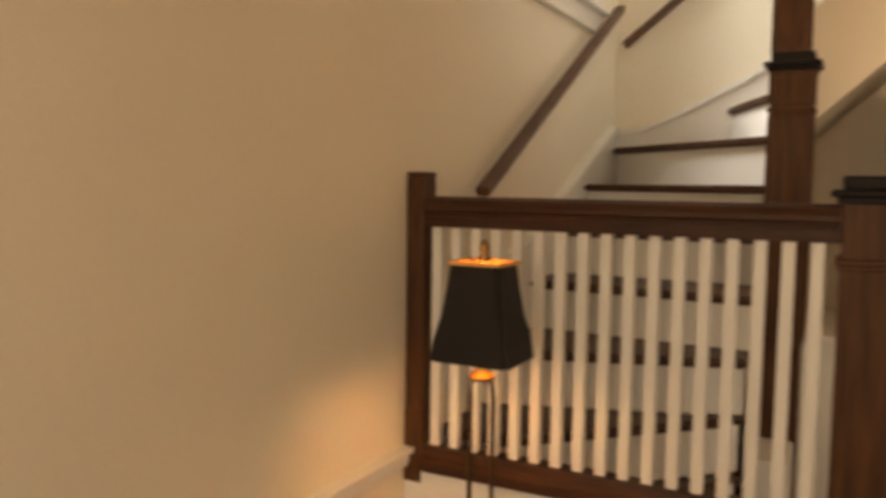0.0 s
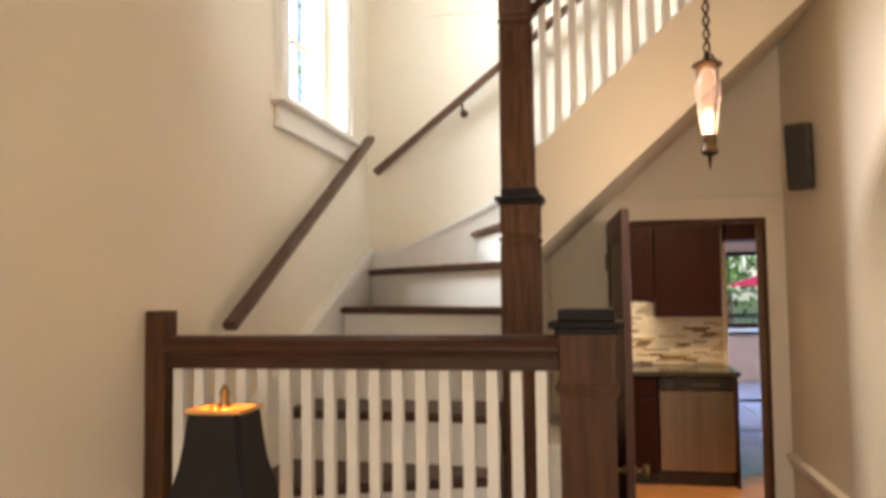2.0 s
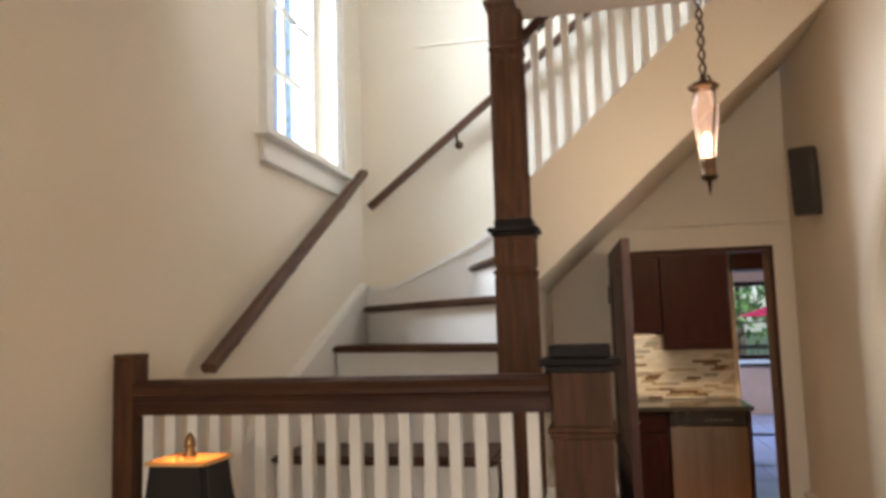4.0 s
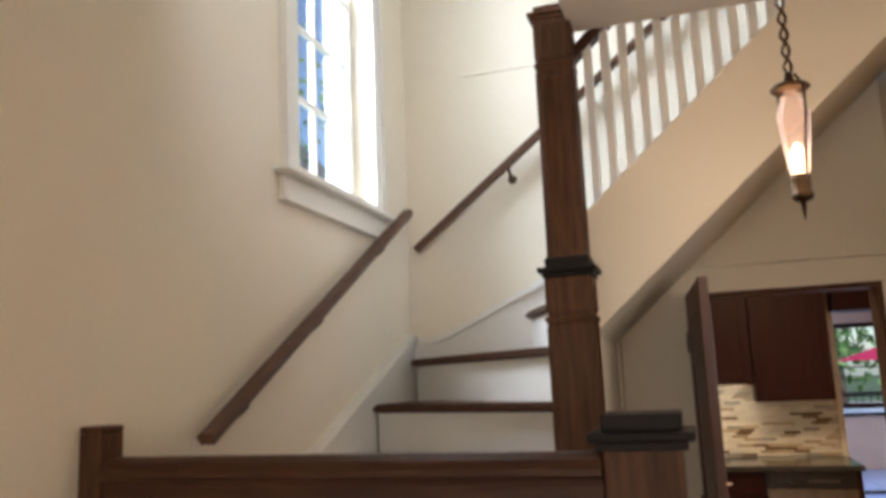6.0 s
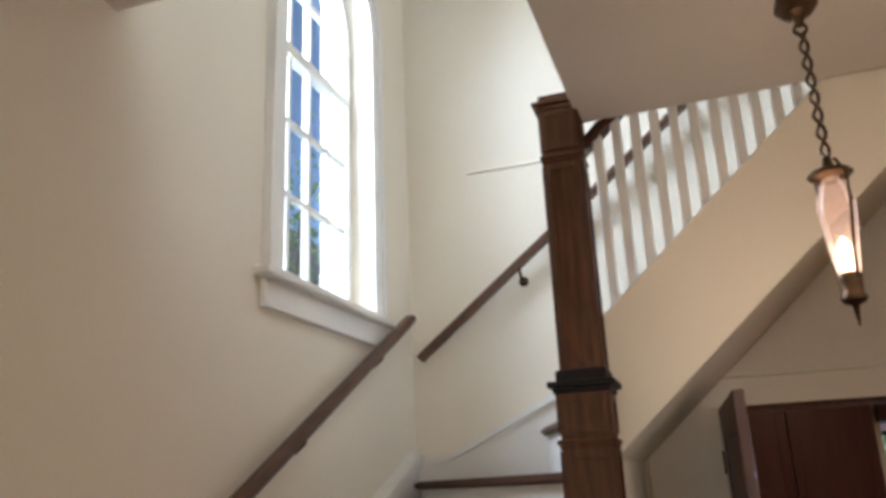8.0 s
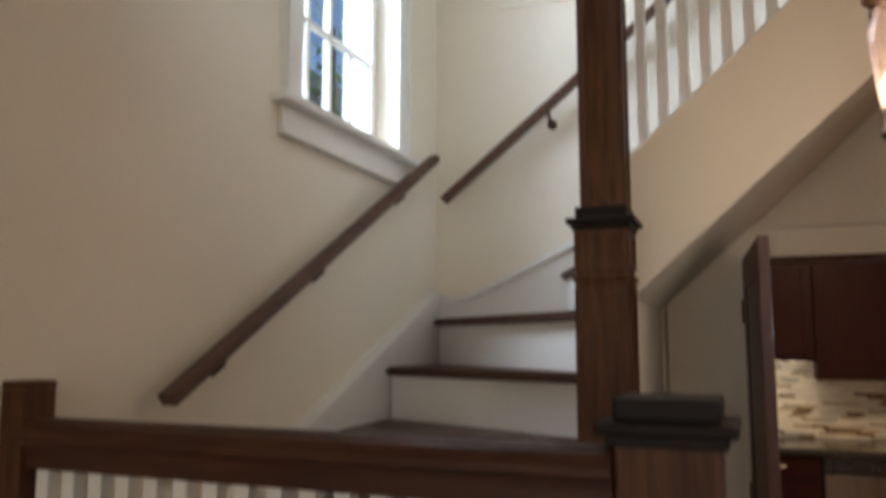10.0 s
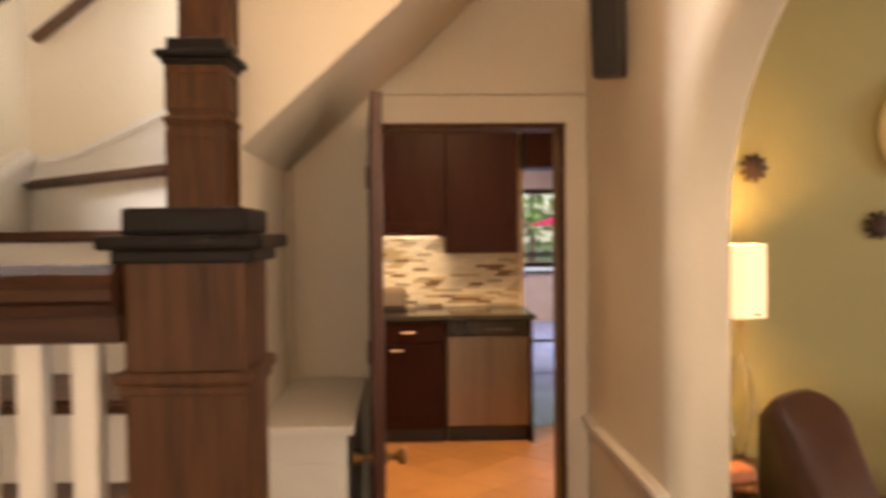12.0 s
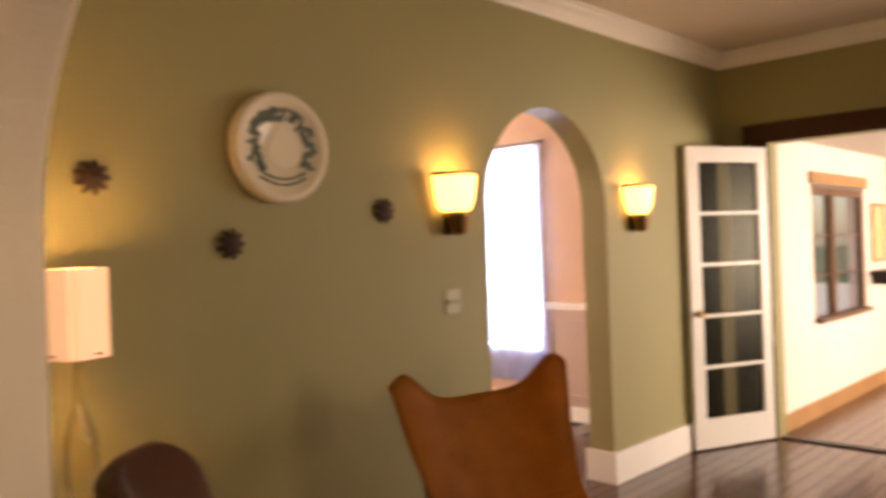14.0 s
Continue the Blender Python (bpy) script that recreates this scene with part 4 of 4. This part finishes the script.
def sconce(x, lab):
    t = thing("wall_sconce", lab, "wall lamp", pose(x, 2.08, 1.55), group="wall sconces beside the arch")
    bm = bmesh.new()
    prof = [(.070, .075), (.092, .092), (.108, .13), (.118, .19), (.125, .25)]
    prev = None
    seg = 12
    for r, z in prof:
        ring = [bm.verts.new((r * math.cos(math.pi * k / seg), -.02 - r * math.sin(math.pi * k / seg), z)) for k in range(seg + 1)]
        if prev:
            for k in range(seg):
                bm.faces.new((prev[k], prev[k + 1], ring[k + 1], ring[k]))
        prev = ring
    bmesh.ops.solidify(bm, geom=bm.faces[:], thickness=-.004)
    smooth(part("glass_bowl", bm, SCON, t, "glowing amber glass half bowl"))
    pts = [(.125 * math.cos(math.pi * k / 14), -.02 - .115 * math.sin(math.pi * k / 14), .253) for k in range(15)]
    part("rim", tube(pts, .009, 8), BRONZE, t, "dark bronze rim")
    part("backplate", boxes(((-.036, -.016, -.03), (.036, -.001, .2)), bevel=.005), BRONZE, t)
    smooth(part("arm", tube([(0, -.01, .0), (0, -.04, -.02), (0, -.06, -.01), (0, -.06, .03)], .010, 8), BRONZE, t))
    smooth(part("cup", lathe([(.012, -.035), (.036, -.025), (.046, .0), (.058, .05), (.066, .074)], 20, Matrix.Translation((0, -.06, 0))), BRASS, t, "aged brass cup"))
    part("bulb", lathe([(.008, .11), (.02, .14), (.014, .19), (.002, .2)], 12, Matrix.Translation((0, -.06, 0))), BULB, t)
    lamp("POINT", "wall_sconce_light", pose(x, 1.98, 1.80), 4, (1, .60, .24), radius=.03)


sconce(4.43, "lit amber glass wall sconce with bronze holder beside arch")
sconce(6.10, "lit amber glass wall sconce with bronze holder near french door")

# wall plate and iron flowers
pl = thing("wall_plate", "thick round cream plaque with dark painted wreath on olive wall", "wall plaque", pose(3.46, 2.075, 1.865, 90))
smooth(part("rim", lathe([(.0, 0), (.205, 0), (.215, .012), (.215, .05), (.208, .060), (.196, .064), (.176, .060), (.168, .050), (.0, .048)], 56), PLATEW, pl))
bm = bmesh.new()
random.seed(5)
for k in range(110):
    th = 2 * math.pi * k / 110 + random.uniform(-.06, .06)
    lean = .5 + .5 * math.sin(th)
    r = random.uniform(.104, .150)
    if lean < .16:
        continue
    s_ = random.uniform(.011, .021)
    bmesh.ops.create_icosphere(bm, subdivisions=1, radius=s_, matrix=Matrix.Translation((r * math.cos(th) * 1.02, r * math.sin(th), .050)) @ Matrix.Rotation(th, 4, "Z") @ Matrix.Diagonal((1, random.uniform(.5, 1.3), .25, 1)))
for k in range(40):
    u = -1 + 2 * (k % 20) / 19
    v = -.122 + .028 * u * u - .022 * (k // 20)
    bmesh.ops.create_icosphere(bm, subdivisions=1, radius=random.uniform(.008, .013), matrix=Matrix.Translation((u * .098, v, .050)) @ Matrix.Diagonal((1.3, .45, .25, 1)))
part("painted_wreath", bm, PLATED, pl, "dark green grey painted border")
bm = bmesh.new()
vs = []
for k in range(28):
    th = 2 * math.pi * k / 28
    w = .062 - .026 * math.sin(th)
    vs.append(bm.verts.new((w * math.cos(th) * 1.15, .082 * math.sin(th) + .004, .0485)))
f = bm.faces.new(vs)
ex = bmesh.ops.extrude_face_region(bm, geom=[f])
bmesh.ops.translate(bm, vec=(0, 0, .006), verts=[g for g in ex["geom"] if isinstance(g, bmesh.types.BMVert)])
part("painted_figure", bm, PLATEW, pl)


def flower(x, z):
    t = thing("iron_flower", "small rust iron flower ornament fixed on the olive wall", "wall ornament", pose(x, 2.078, z, 90), group="iron flowers round the wall plaque")
    bm = bmesh.new()
    for k in range(9):
        m = Matrix.Rotation(2 * math.pi * k / 9, 4, "Z") @ Matrix.Translation((.036, 0, .018)) @ Matrix.Rotation(.35, 4, "Y") @ Matrix.Diagonal((.026, .012, .006, 1))
        bmesh.ops.create_icosphere(bm, subdivisions=2, radius=1, matrix=m)
    part("petals", bm, BUG, t)
    part("centre", lathe([(.022, 0), (.026, .012), (.018, .028), (.004, .034)], 14), BUG, t)


for x, z in ((2.755, 1.725), (3.25, 1.50), (4.01, 1.63)):
    flower(x, z)
sw = thing("light_switch", "small cream light switch plate on the olive wall", "light switch", pose(4.43, 2.078, 1.20, 90))
part("plate", boxes(((-.05, -.058, 0), (.05, .058, .006)), bevel=.003), ALMOND := mat("almond_plastic", (.36, .34, .20), .45, vary=.02), sw)
part("toggle", boxes(((-.03, -.01, .006), (-.02, .01, .014)), ((.02, -.01, .006), (.03, .01, .014)), bevel=.002), ALMOND, sw)


def butterfly_chair(m, leather, label):
    t = thing("butterfly_chair", label, "armchair", m)
    bm = bmesh.new()
    nu, nv = 28, 26
    grid = []
    keys = [(.40, .40), (.20, .30), (-.02, .27), (-.20, .40), (-.31, .62), (-.40, .87)]
    for j in range(nv + 1):
        v = j / nv * 5
        a = min(int(v), 4)
        f = v - a
        f = f * f * (3 - 2 * f) * .3 + f * .7
        y0, z0 = [keys[a][c] + (keys[a + 1][c] - keys[a][c]) * f for c in (0, 1)]
        back, front = max(0, (v - 2.2) / 2.8), max(0, 1 - v / 2.2)
        row = []
        for i in range(nu + 1):
            u = -1 + 2 * i / nu
            horn = math.exp(-((abs(u) - .84) / .26) ** 2) - math.exp(-(.84 / .26) ** 2)
            w = .32 + .125 * back ** 1.2 + .09 * front
            z = z0 + .125 * horn * back ** 1.5 + .10 * horn * front ** 1.5 + .10 * u * u * (1 - back) * (1 - front)
            row.append(bm.verts.new((u * w, y0 + .05 * u * u * back, z)))
        grid.append(row)
    for a, b in zip(grid, grid[1:]):
        for k in range(nu):
            bm.faces.new((a[k], a[k + 1], b[k + 1], b[k]))
    bmesh.ops.solidify(bm, geom=bm.faces[:], thickness=.010)
    smooth(part("sling_seat", bm, leather, t, "hanging leather sling with horned back"))
    for s in (-1, 1):
        part("frame", tube([(s * .34, -.40, .93), (s * .29, -.34, .50), (s * .27, -.24, .22), (s * .26, .30, .008)], .007, 8), BLACK, t)
        part("frame", tube([(s * .31, .385, .44), (s * .29, .20, .22), (s * .28, -.32, .008)], .007, 8), BLACK, t)
    part("frame", tube([(-.26, .30, .008), (.26, .30, .008)], .007, 8), BLACK, t)
    part("frame", tube([(-.28, -.32, .008), (.28, -.32, .008)], .007, 8), BLACK, t)
    return t


butterfly_chair(pose(3.99, 1.22, 0, 0, 0, 169), LEATHER, "tan leather butterfly chair with its back to the olive wall")

# dark brown leather armchair
ch = thing("armchair", "dark brown leather armchair with high rounded back beside lamp", "armchair", pose(2.97, 1.23, 0, 0, 0, 93))


def soft_box(a, b, r):
    bm = bmesh.new()
    add_box(bm, a, b)
    bmesh.ops.bevel(bm, geom=bm.edges[:], offset=r, segments=5, affect="EDGES", profile=.5)
    return bm


bm = soft_box((-.34, -.10, .0), (.34, .07, .67), .07)
for v in bm.verts:
    k = max(0, v.co.z - .2) / .38
    v.co.x *= 1 - .62 * k * k
bmesh.ops.transform(bm, matrix=Matrix.Translation((0, .36, .38)) @ Matrix.Rotation(-.2, 4, "X"), verts=bm.verts)
smooth(part("backrest", bm, LEATHERB, ch))
smooth(part("seat", soft_box((-.32, -.49, .26), (.32, .34, .44), .06), LEATHERB, ch))
for s in (-1, 1):
    x0, x1 = sorted((s * .32, s * .44))
    smooth(part("armrest", soft_box((x0, -.51, .12), (x1, .38, .60), .055), LEATHERB, ch))
part("base", boxes(((-.36, -.49, .10), (.36, .36, .26)), bevel=.01), LEATHERB, ch)
for sx in (-1, 1):
    for sy in (-1, 1):
        part("leg", lathe([(.015, 0), (.022, .12)], 10, Matrix.Translation((sx * .32, -.05 + sy * .36, 0))), WOOD, ch)

# side table and lit lamp in the corner
st = thing("side_table", "small dark round side table behind the brown armchair", "side table", pose(2.60, 1.82, 0))
smooth(part("tabletop", lathe([(.20, .60), (.21, .61), (.21, .62), (.20, .63)], 32), WOOD, st))
smooth(part("pedestal", lathe([(.14, 0), (.13, .02), (.03, .06), (.022, .3), (.03, .55), (.07, .6)], 20), WOOD, st))
tl = thing("table_lamp", "table lamp with a glowing square linen shade on the side table", "table lamp", pose(2.600, 1.83, .631, 0, 0, 20))
bm = bmesh.new()
add_box(bm, (-.072, -.072, .548), (.072, .072, .805))
bm.normal_update()
bmesh.ops.delete(bm, geom=[f for f in bm.faces if abs(f.normal.z) > .9], context="FACES_ONLY")
bmesh.ops.bevel(bm, geom=[e for e in bm.edges if abs(e.verts[0].co.z - e.verts[1].co.z) > .1], offset=.02, segments=3, affect="EDGES")
bmesh.ops.solidify(bm, geom=bm.faces[:], thickness=.002)
part("shade", bm, LINEN, tl, "glowing pale linen shade")
smooth(part("base", lathe([(.07, 0), (.07, .02), (.02, .04), (.03, .12), (.05, .22), (.045, .32), (.015, .42), (.012, .55)], 20), glass("clear_lamp_glass", (.97, .94, .86), .03, .6), tl, "clear glass turned base"))
for z in (.575, .735):
    part("bulb", lathe([(.008, z), (.018, z + .018), (.014, z + .036), (.003, z + .042)], 12), BULB, tl)
part("spider", boxes(((-.1, -.003, .56), (.1, .003, .565)), ((-.003, -.1, .56), (.003, .1, .565))), BRONZE, tl)
lamp("POINT", "table_lamp_light", pose(2.60, 1.83, 1.395), 16, (1, .62, .28), radius=.03)
lamp("POINT", "table_lamp_light", pose(2.60, 1.83, 1.225), 15, (1, .62, .28), radius=.03)
cu = thing("folded_cloth", "folded pale coral cloth lying on the small side table", "cloth", pose(2.52, 1.72, .631, 0, 0, 15))
smooth(part("cloth", soft_box((-.07, -.05, 0), (.07, .05, .05), .015), ORANGE, cu))

# ---- outside ----
structure("ground", boxes(((-150, -150, -.9), (150, 150, -.5))), GRASS, "green lawn reaching the horizon")


def tree(name, x, y, h, r, seed, n=900, leaf=.09):
    random.seed(seed)
    t = thing(name, "broad green leafy tree on the lawn outside the house", "tree", pose(x, y, -.5))
    bm = bmesh.new()
    add_tube(bm, [(0, 0, 0), (.05, .03, h * .3), (-.03, .05, h * .6), (.02, 0, h * .85)], [.16, .12, .08, .03], 9)
    tips = []
    for k in range(9):
        th = k * 2.4
        z0 = h * random.uniform(.3, .65)
        tip = (r * .7 * math.cos(th), r * .7 * math.sin(th), z0 + h * .2)
        add_tube(bm, [(0, 0, z0), (tip[0] * .5, tip[1] * .5, z0 + h * .1), tip], [.05, .035, .015], 6)
        tips.append(tip)
    part("trunk", bm, BARK, t)
    bm = bmesh.new()
    for k in range(n):
        c = random.choice(tips) if k % 3 else (0, 0, h * .8)
        p = Vector(c) + Vector([random.gauss(0, r * .28) for _ in range(3)])
        q = Euler([random.uniform(0, 6.28) for _ in range(3)]).to_matrix()
        s = leaf * random.uniform(.65, 1.4)
        vs = [bm.verts.new(p + q @ Vector(v) * s) for v in ((-1, 0, 0), (0, -.5, .1), (1, 0, 0), (0, .5, .1))]
        bm.faces.new(vs)
    part("crown", bm, LEAF, t, "uneven crown of small green leaves")


tree("tree", -4.6, 9.2, 8.2, 2.3, 1, 900, .07)
tree("tree", 4.2, 22.5, 4.6, 2.2, 3, 700, .15)
tree("tree", 6.9, 23.4, 5.2, 2.4, 4, 700, .15)
tree("tree", 6.0, 28.5, 7.4, 3.4, 5, 1100, .2)
tree("tree", 13.5, 19.0, 4.4, 1.8, 6)
tree("tree", 31.0, 12.6, 3.0, 1.6, 7, 900, .14)
# Made-up pale ground; it keeps the outlook from the sunroom windows bright.
structure("pale_ground_sheet", boxes(((10.62, -14, -.5), (34, 14, -.42)), ((7.25, 1.95, -.5), (10.62, 14, -.42)), ((7.25, 14, -.5), (34, 45, -.42))), mat("pale_ground", (.46, .44, .41), .85, vary=.08, bump=.2), "pale ground sheet added to brighten the sunroom window view")
nb = thing("neighbour_house", "pale blue sided neighbouring house with a dark roof beyond the trees", "house")
part("wall", boxes(((-9, 6, -.5), (-5.5, 14, 5.2))), SIDING, nb)
part("roof", sheet([(-9.4, 5.2), (-5.1, 5.2), (-7.25, 7.4)], [], in_y(5.6), 8.8), GREY, nb)
wb = part("window", boxes(((-5.52, 7.4, 2.2), (-5.46, 8.4, 3.6)), ((-5.52, 10, 2.2), (-5.46, 11, 3.6))), WHITE, nb)
part("pane", boxes(((-5.47, 7.5, 2.3), (-5.45, 8.3, 3.5)), ((-5.47, 10.1, 2.3), (-5.45, 10.9, 3.5))), STONE, wb)
um = thing("garden_umbrella", "open red garden umbrella outside the nook window", "parasol", pose(4.72, 15.6, -.46))
bm = bmesh.new()
top, rim = bm.verts.new((0, 0, 2.36)), []
for k in range(8):
    th = math.pi / 4 * k
    rim.append(bm.verts.new((.8 * math.cos(th), .8 * math.sin(th), 2.10)))
for k in range(8):
    bm.faces.new((top, rim[k], rim[(k + 1) % 8]))
bmesh.ops.solidify(bm, geom=bm.faces[:], thickness=.01)
part("canopy", bm, REDC, um, "faded red canvas canopy")
part("pole", tube([(0, 0, .03), (0, 0, 2.34)], .02, 10), WHITE, um)
part("base", lathe([(.25, 0), (.25, .04), (.05, .08)], 20), GREY, um)
rl = thing("deck_railing", "dark metal deck railing outside the nook window", "railing")
part("rail", tube([(2.6, 13.3, 1.06), (5.6, 13.3, 1.06)], .02, 8), BLACK, rl)
for k in range(26):
    part("bar", tube([(2.7 + .11 * k, 13.3, -.5), (2.7 + .11 * k, 13.3, 1.05)], .008, 6), BLACK, rl)

# ---- laid pieces last: floor boards, tiles, mosaic ----
def shared(name, mesh, parent, loc):
    ob = new(name, mesh)
    ob.parent, ob.location = parent, loc
    return ob


def piece_mesh(name, sx, sy, sz, material, bevel=.002):
    bm = bmesh.new()
    add_box(bm, (-sx / 2, -sy / 2, -sz), (sx / 2, sy / 2, 0), 0)
    bmesh.ops.bevel(bm, geom=[e for e in bm.edges if e.verts[0].co.z > -.0001 and e.verts[1].co.z > -.0001], offset=bevel, segments=1, affect="EDGES")
    me = bpy.data.meshes.new(name)
    bm.to_mesh(me), bm.free()
    me.materials.append(material)
    return me


lfloor = structure("floorboards", boxes(((4.5, -.2, -.013), (4.52, -.18, -.012))), LFLOOR, "dark walnut strip floorboards")
board = piece_mesh("floorboard", 1.18, .096, .012, LFLOOR)
for j in range(-37, 62):
    for i in range(-1, 8):
        x, y = 2.95 + 1.183 * i + (j % 3) * .39, j * .098 + .03
        if 2.9 < x < 9.85 and (y < 2.0 or 4.4 < x < 7.0) and y < 5.9 and y > .3:
            shared("floorboard", board, lfloor, (x, y, 0))
slab = structure("floor_field", boxes(((2.33, -3.7, -.012), (10.6, .28, 0))), LFLOOR)
kf = structure("kitchen_tiles", boxes(((1.0, 3.0, -.007), (1.02, 3.02, -.006))), KFLOOR, "tan diagonal kitchen floor tiles")
kt, nt = piece_mesh("floor_tile", .322, .322, .006, KFLOOR), piece_mesh("floor_tile", .322, .322, .006, NFLOOR)
for j in range(-3, 26):
    for i in range(0, 22):
        u, v = (i - 8) * .327, j * .327
        x, y = 1.4 + (u - v) * .7071 + 1.2, 2.2 + (u + v) * .7071
        if .45 < x < 2.9 and 2.63 < y < 5.0:
            ob = shared("floor_tile", kt, kf, (x, y, 0))
            ob.rotation_euler.z = radians(45)
for j in range(21):
    for i in range(9):
        x, y = 2.3 + .327 * i, 5.2 + .327 * j
        if x < 5.0 and y < 12.0 and abs(y - 9.7) > .2:
            shared("floor_tile", nt, kf, (x, y, 0))
structure("nook_floor", boxes(((2.14, 5.0, -.012), (3.75, 6.3, -.005)), ((2.14, 6.3, -.012), (5.2, 12.2, -.005))), NFLOOR)
structure("nook_threshold", boxes(((2.14, 9.62, 0), (5.2, 9.78, .02)), bevel=.003), BLACK)
structure("nook_threshold", boxes(((2.14, 7.26, .001), (5.2, 7.31, .006))), BLACK)
sb = thing("splashback", "cream and brown glass mosaic splashback behind the worktop", "splashback")
part("grout", boxes(((.7, 5.188, .912), (2.28, 5.199, 1.49))), mat("pale_grout", (.55, .48, .36), .8, vary=.04), sb)
ms = []
for mi in TILES:
    me = piece_mesh("mosaic_strip", .112, .021, .005, mi, .001)
    ms.append(me)
random.seed(11)
for j in range(25):
    for i in range(10):
        x = 1.19 + .1155 * i + (j % 4) * .031 - .03
        z = .925 + .0232 * j
        if x > 2.24 or (x > 1.64 and z > 1.33) or z > 1.485:
            continue
        ob = shared("mosaic_strip", random.choice((*[ms[0]] * 9, ms[1], ms[1], ms[2], ms[2], ms[3])), sb, (x, 5.1835, z))
        ob.rotation_euler.x = radians(90)
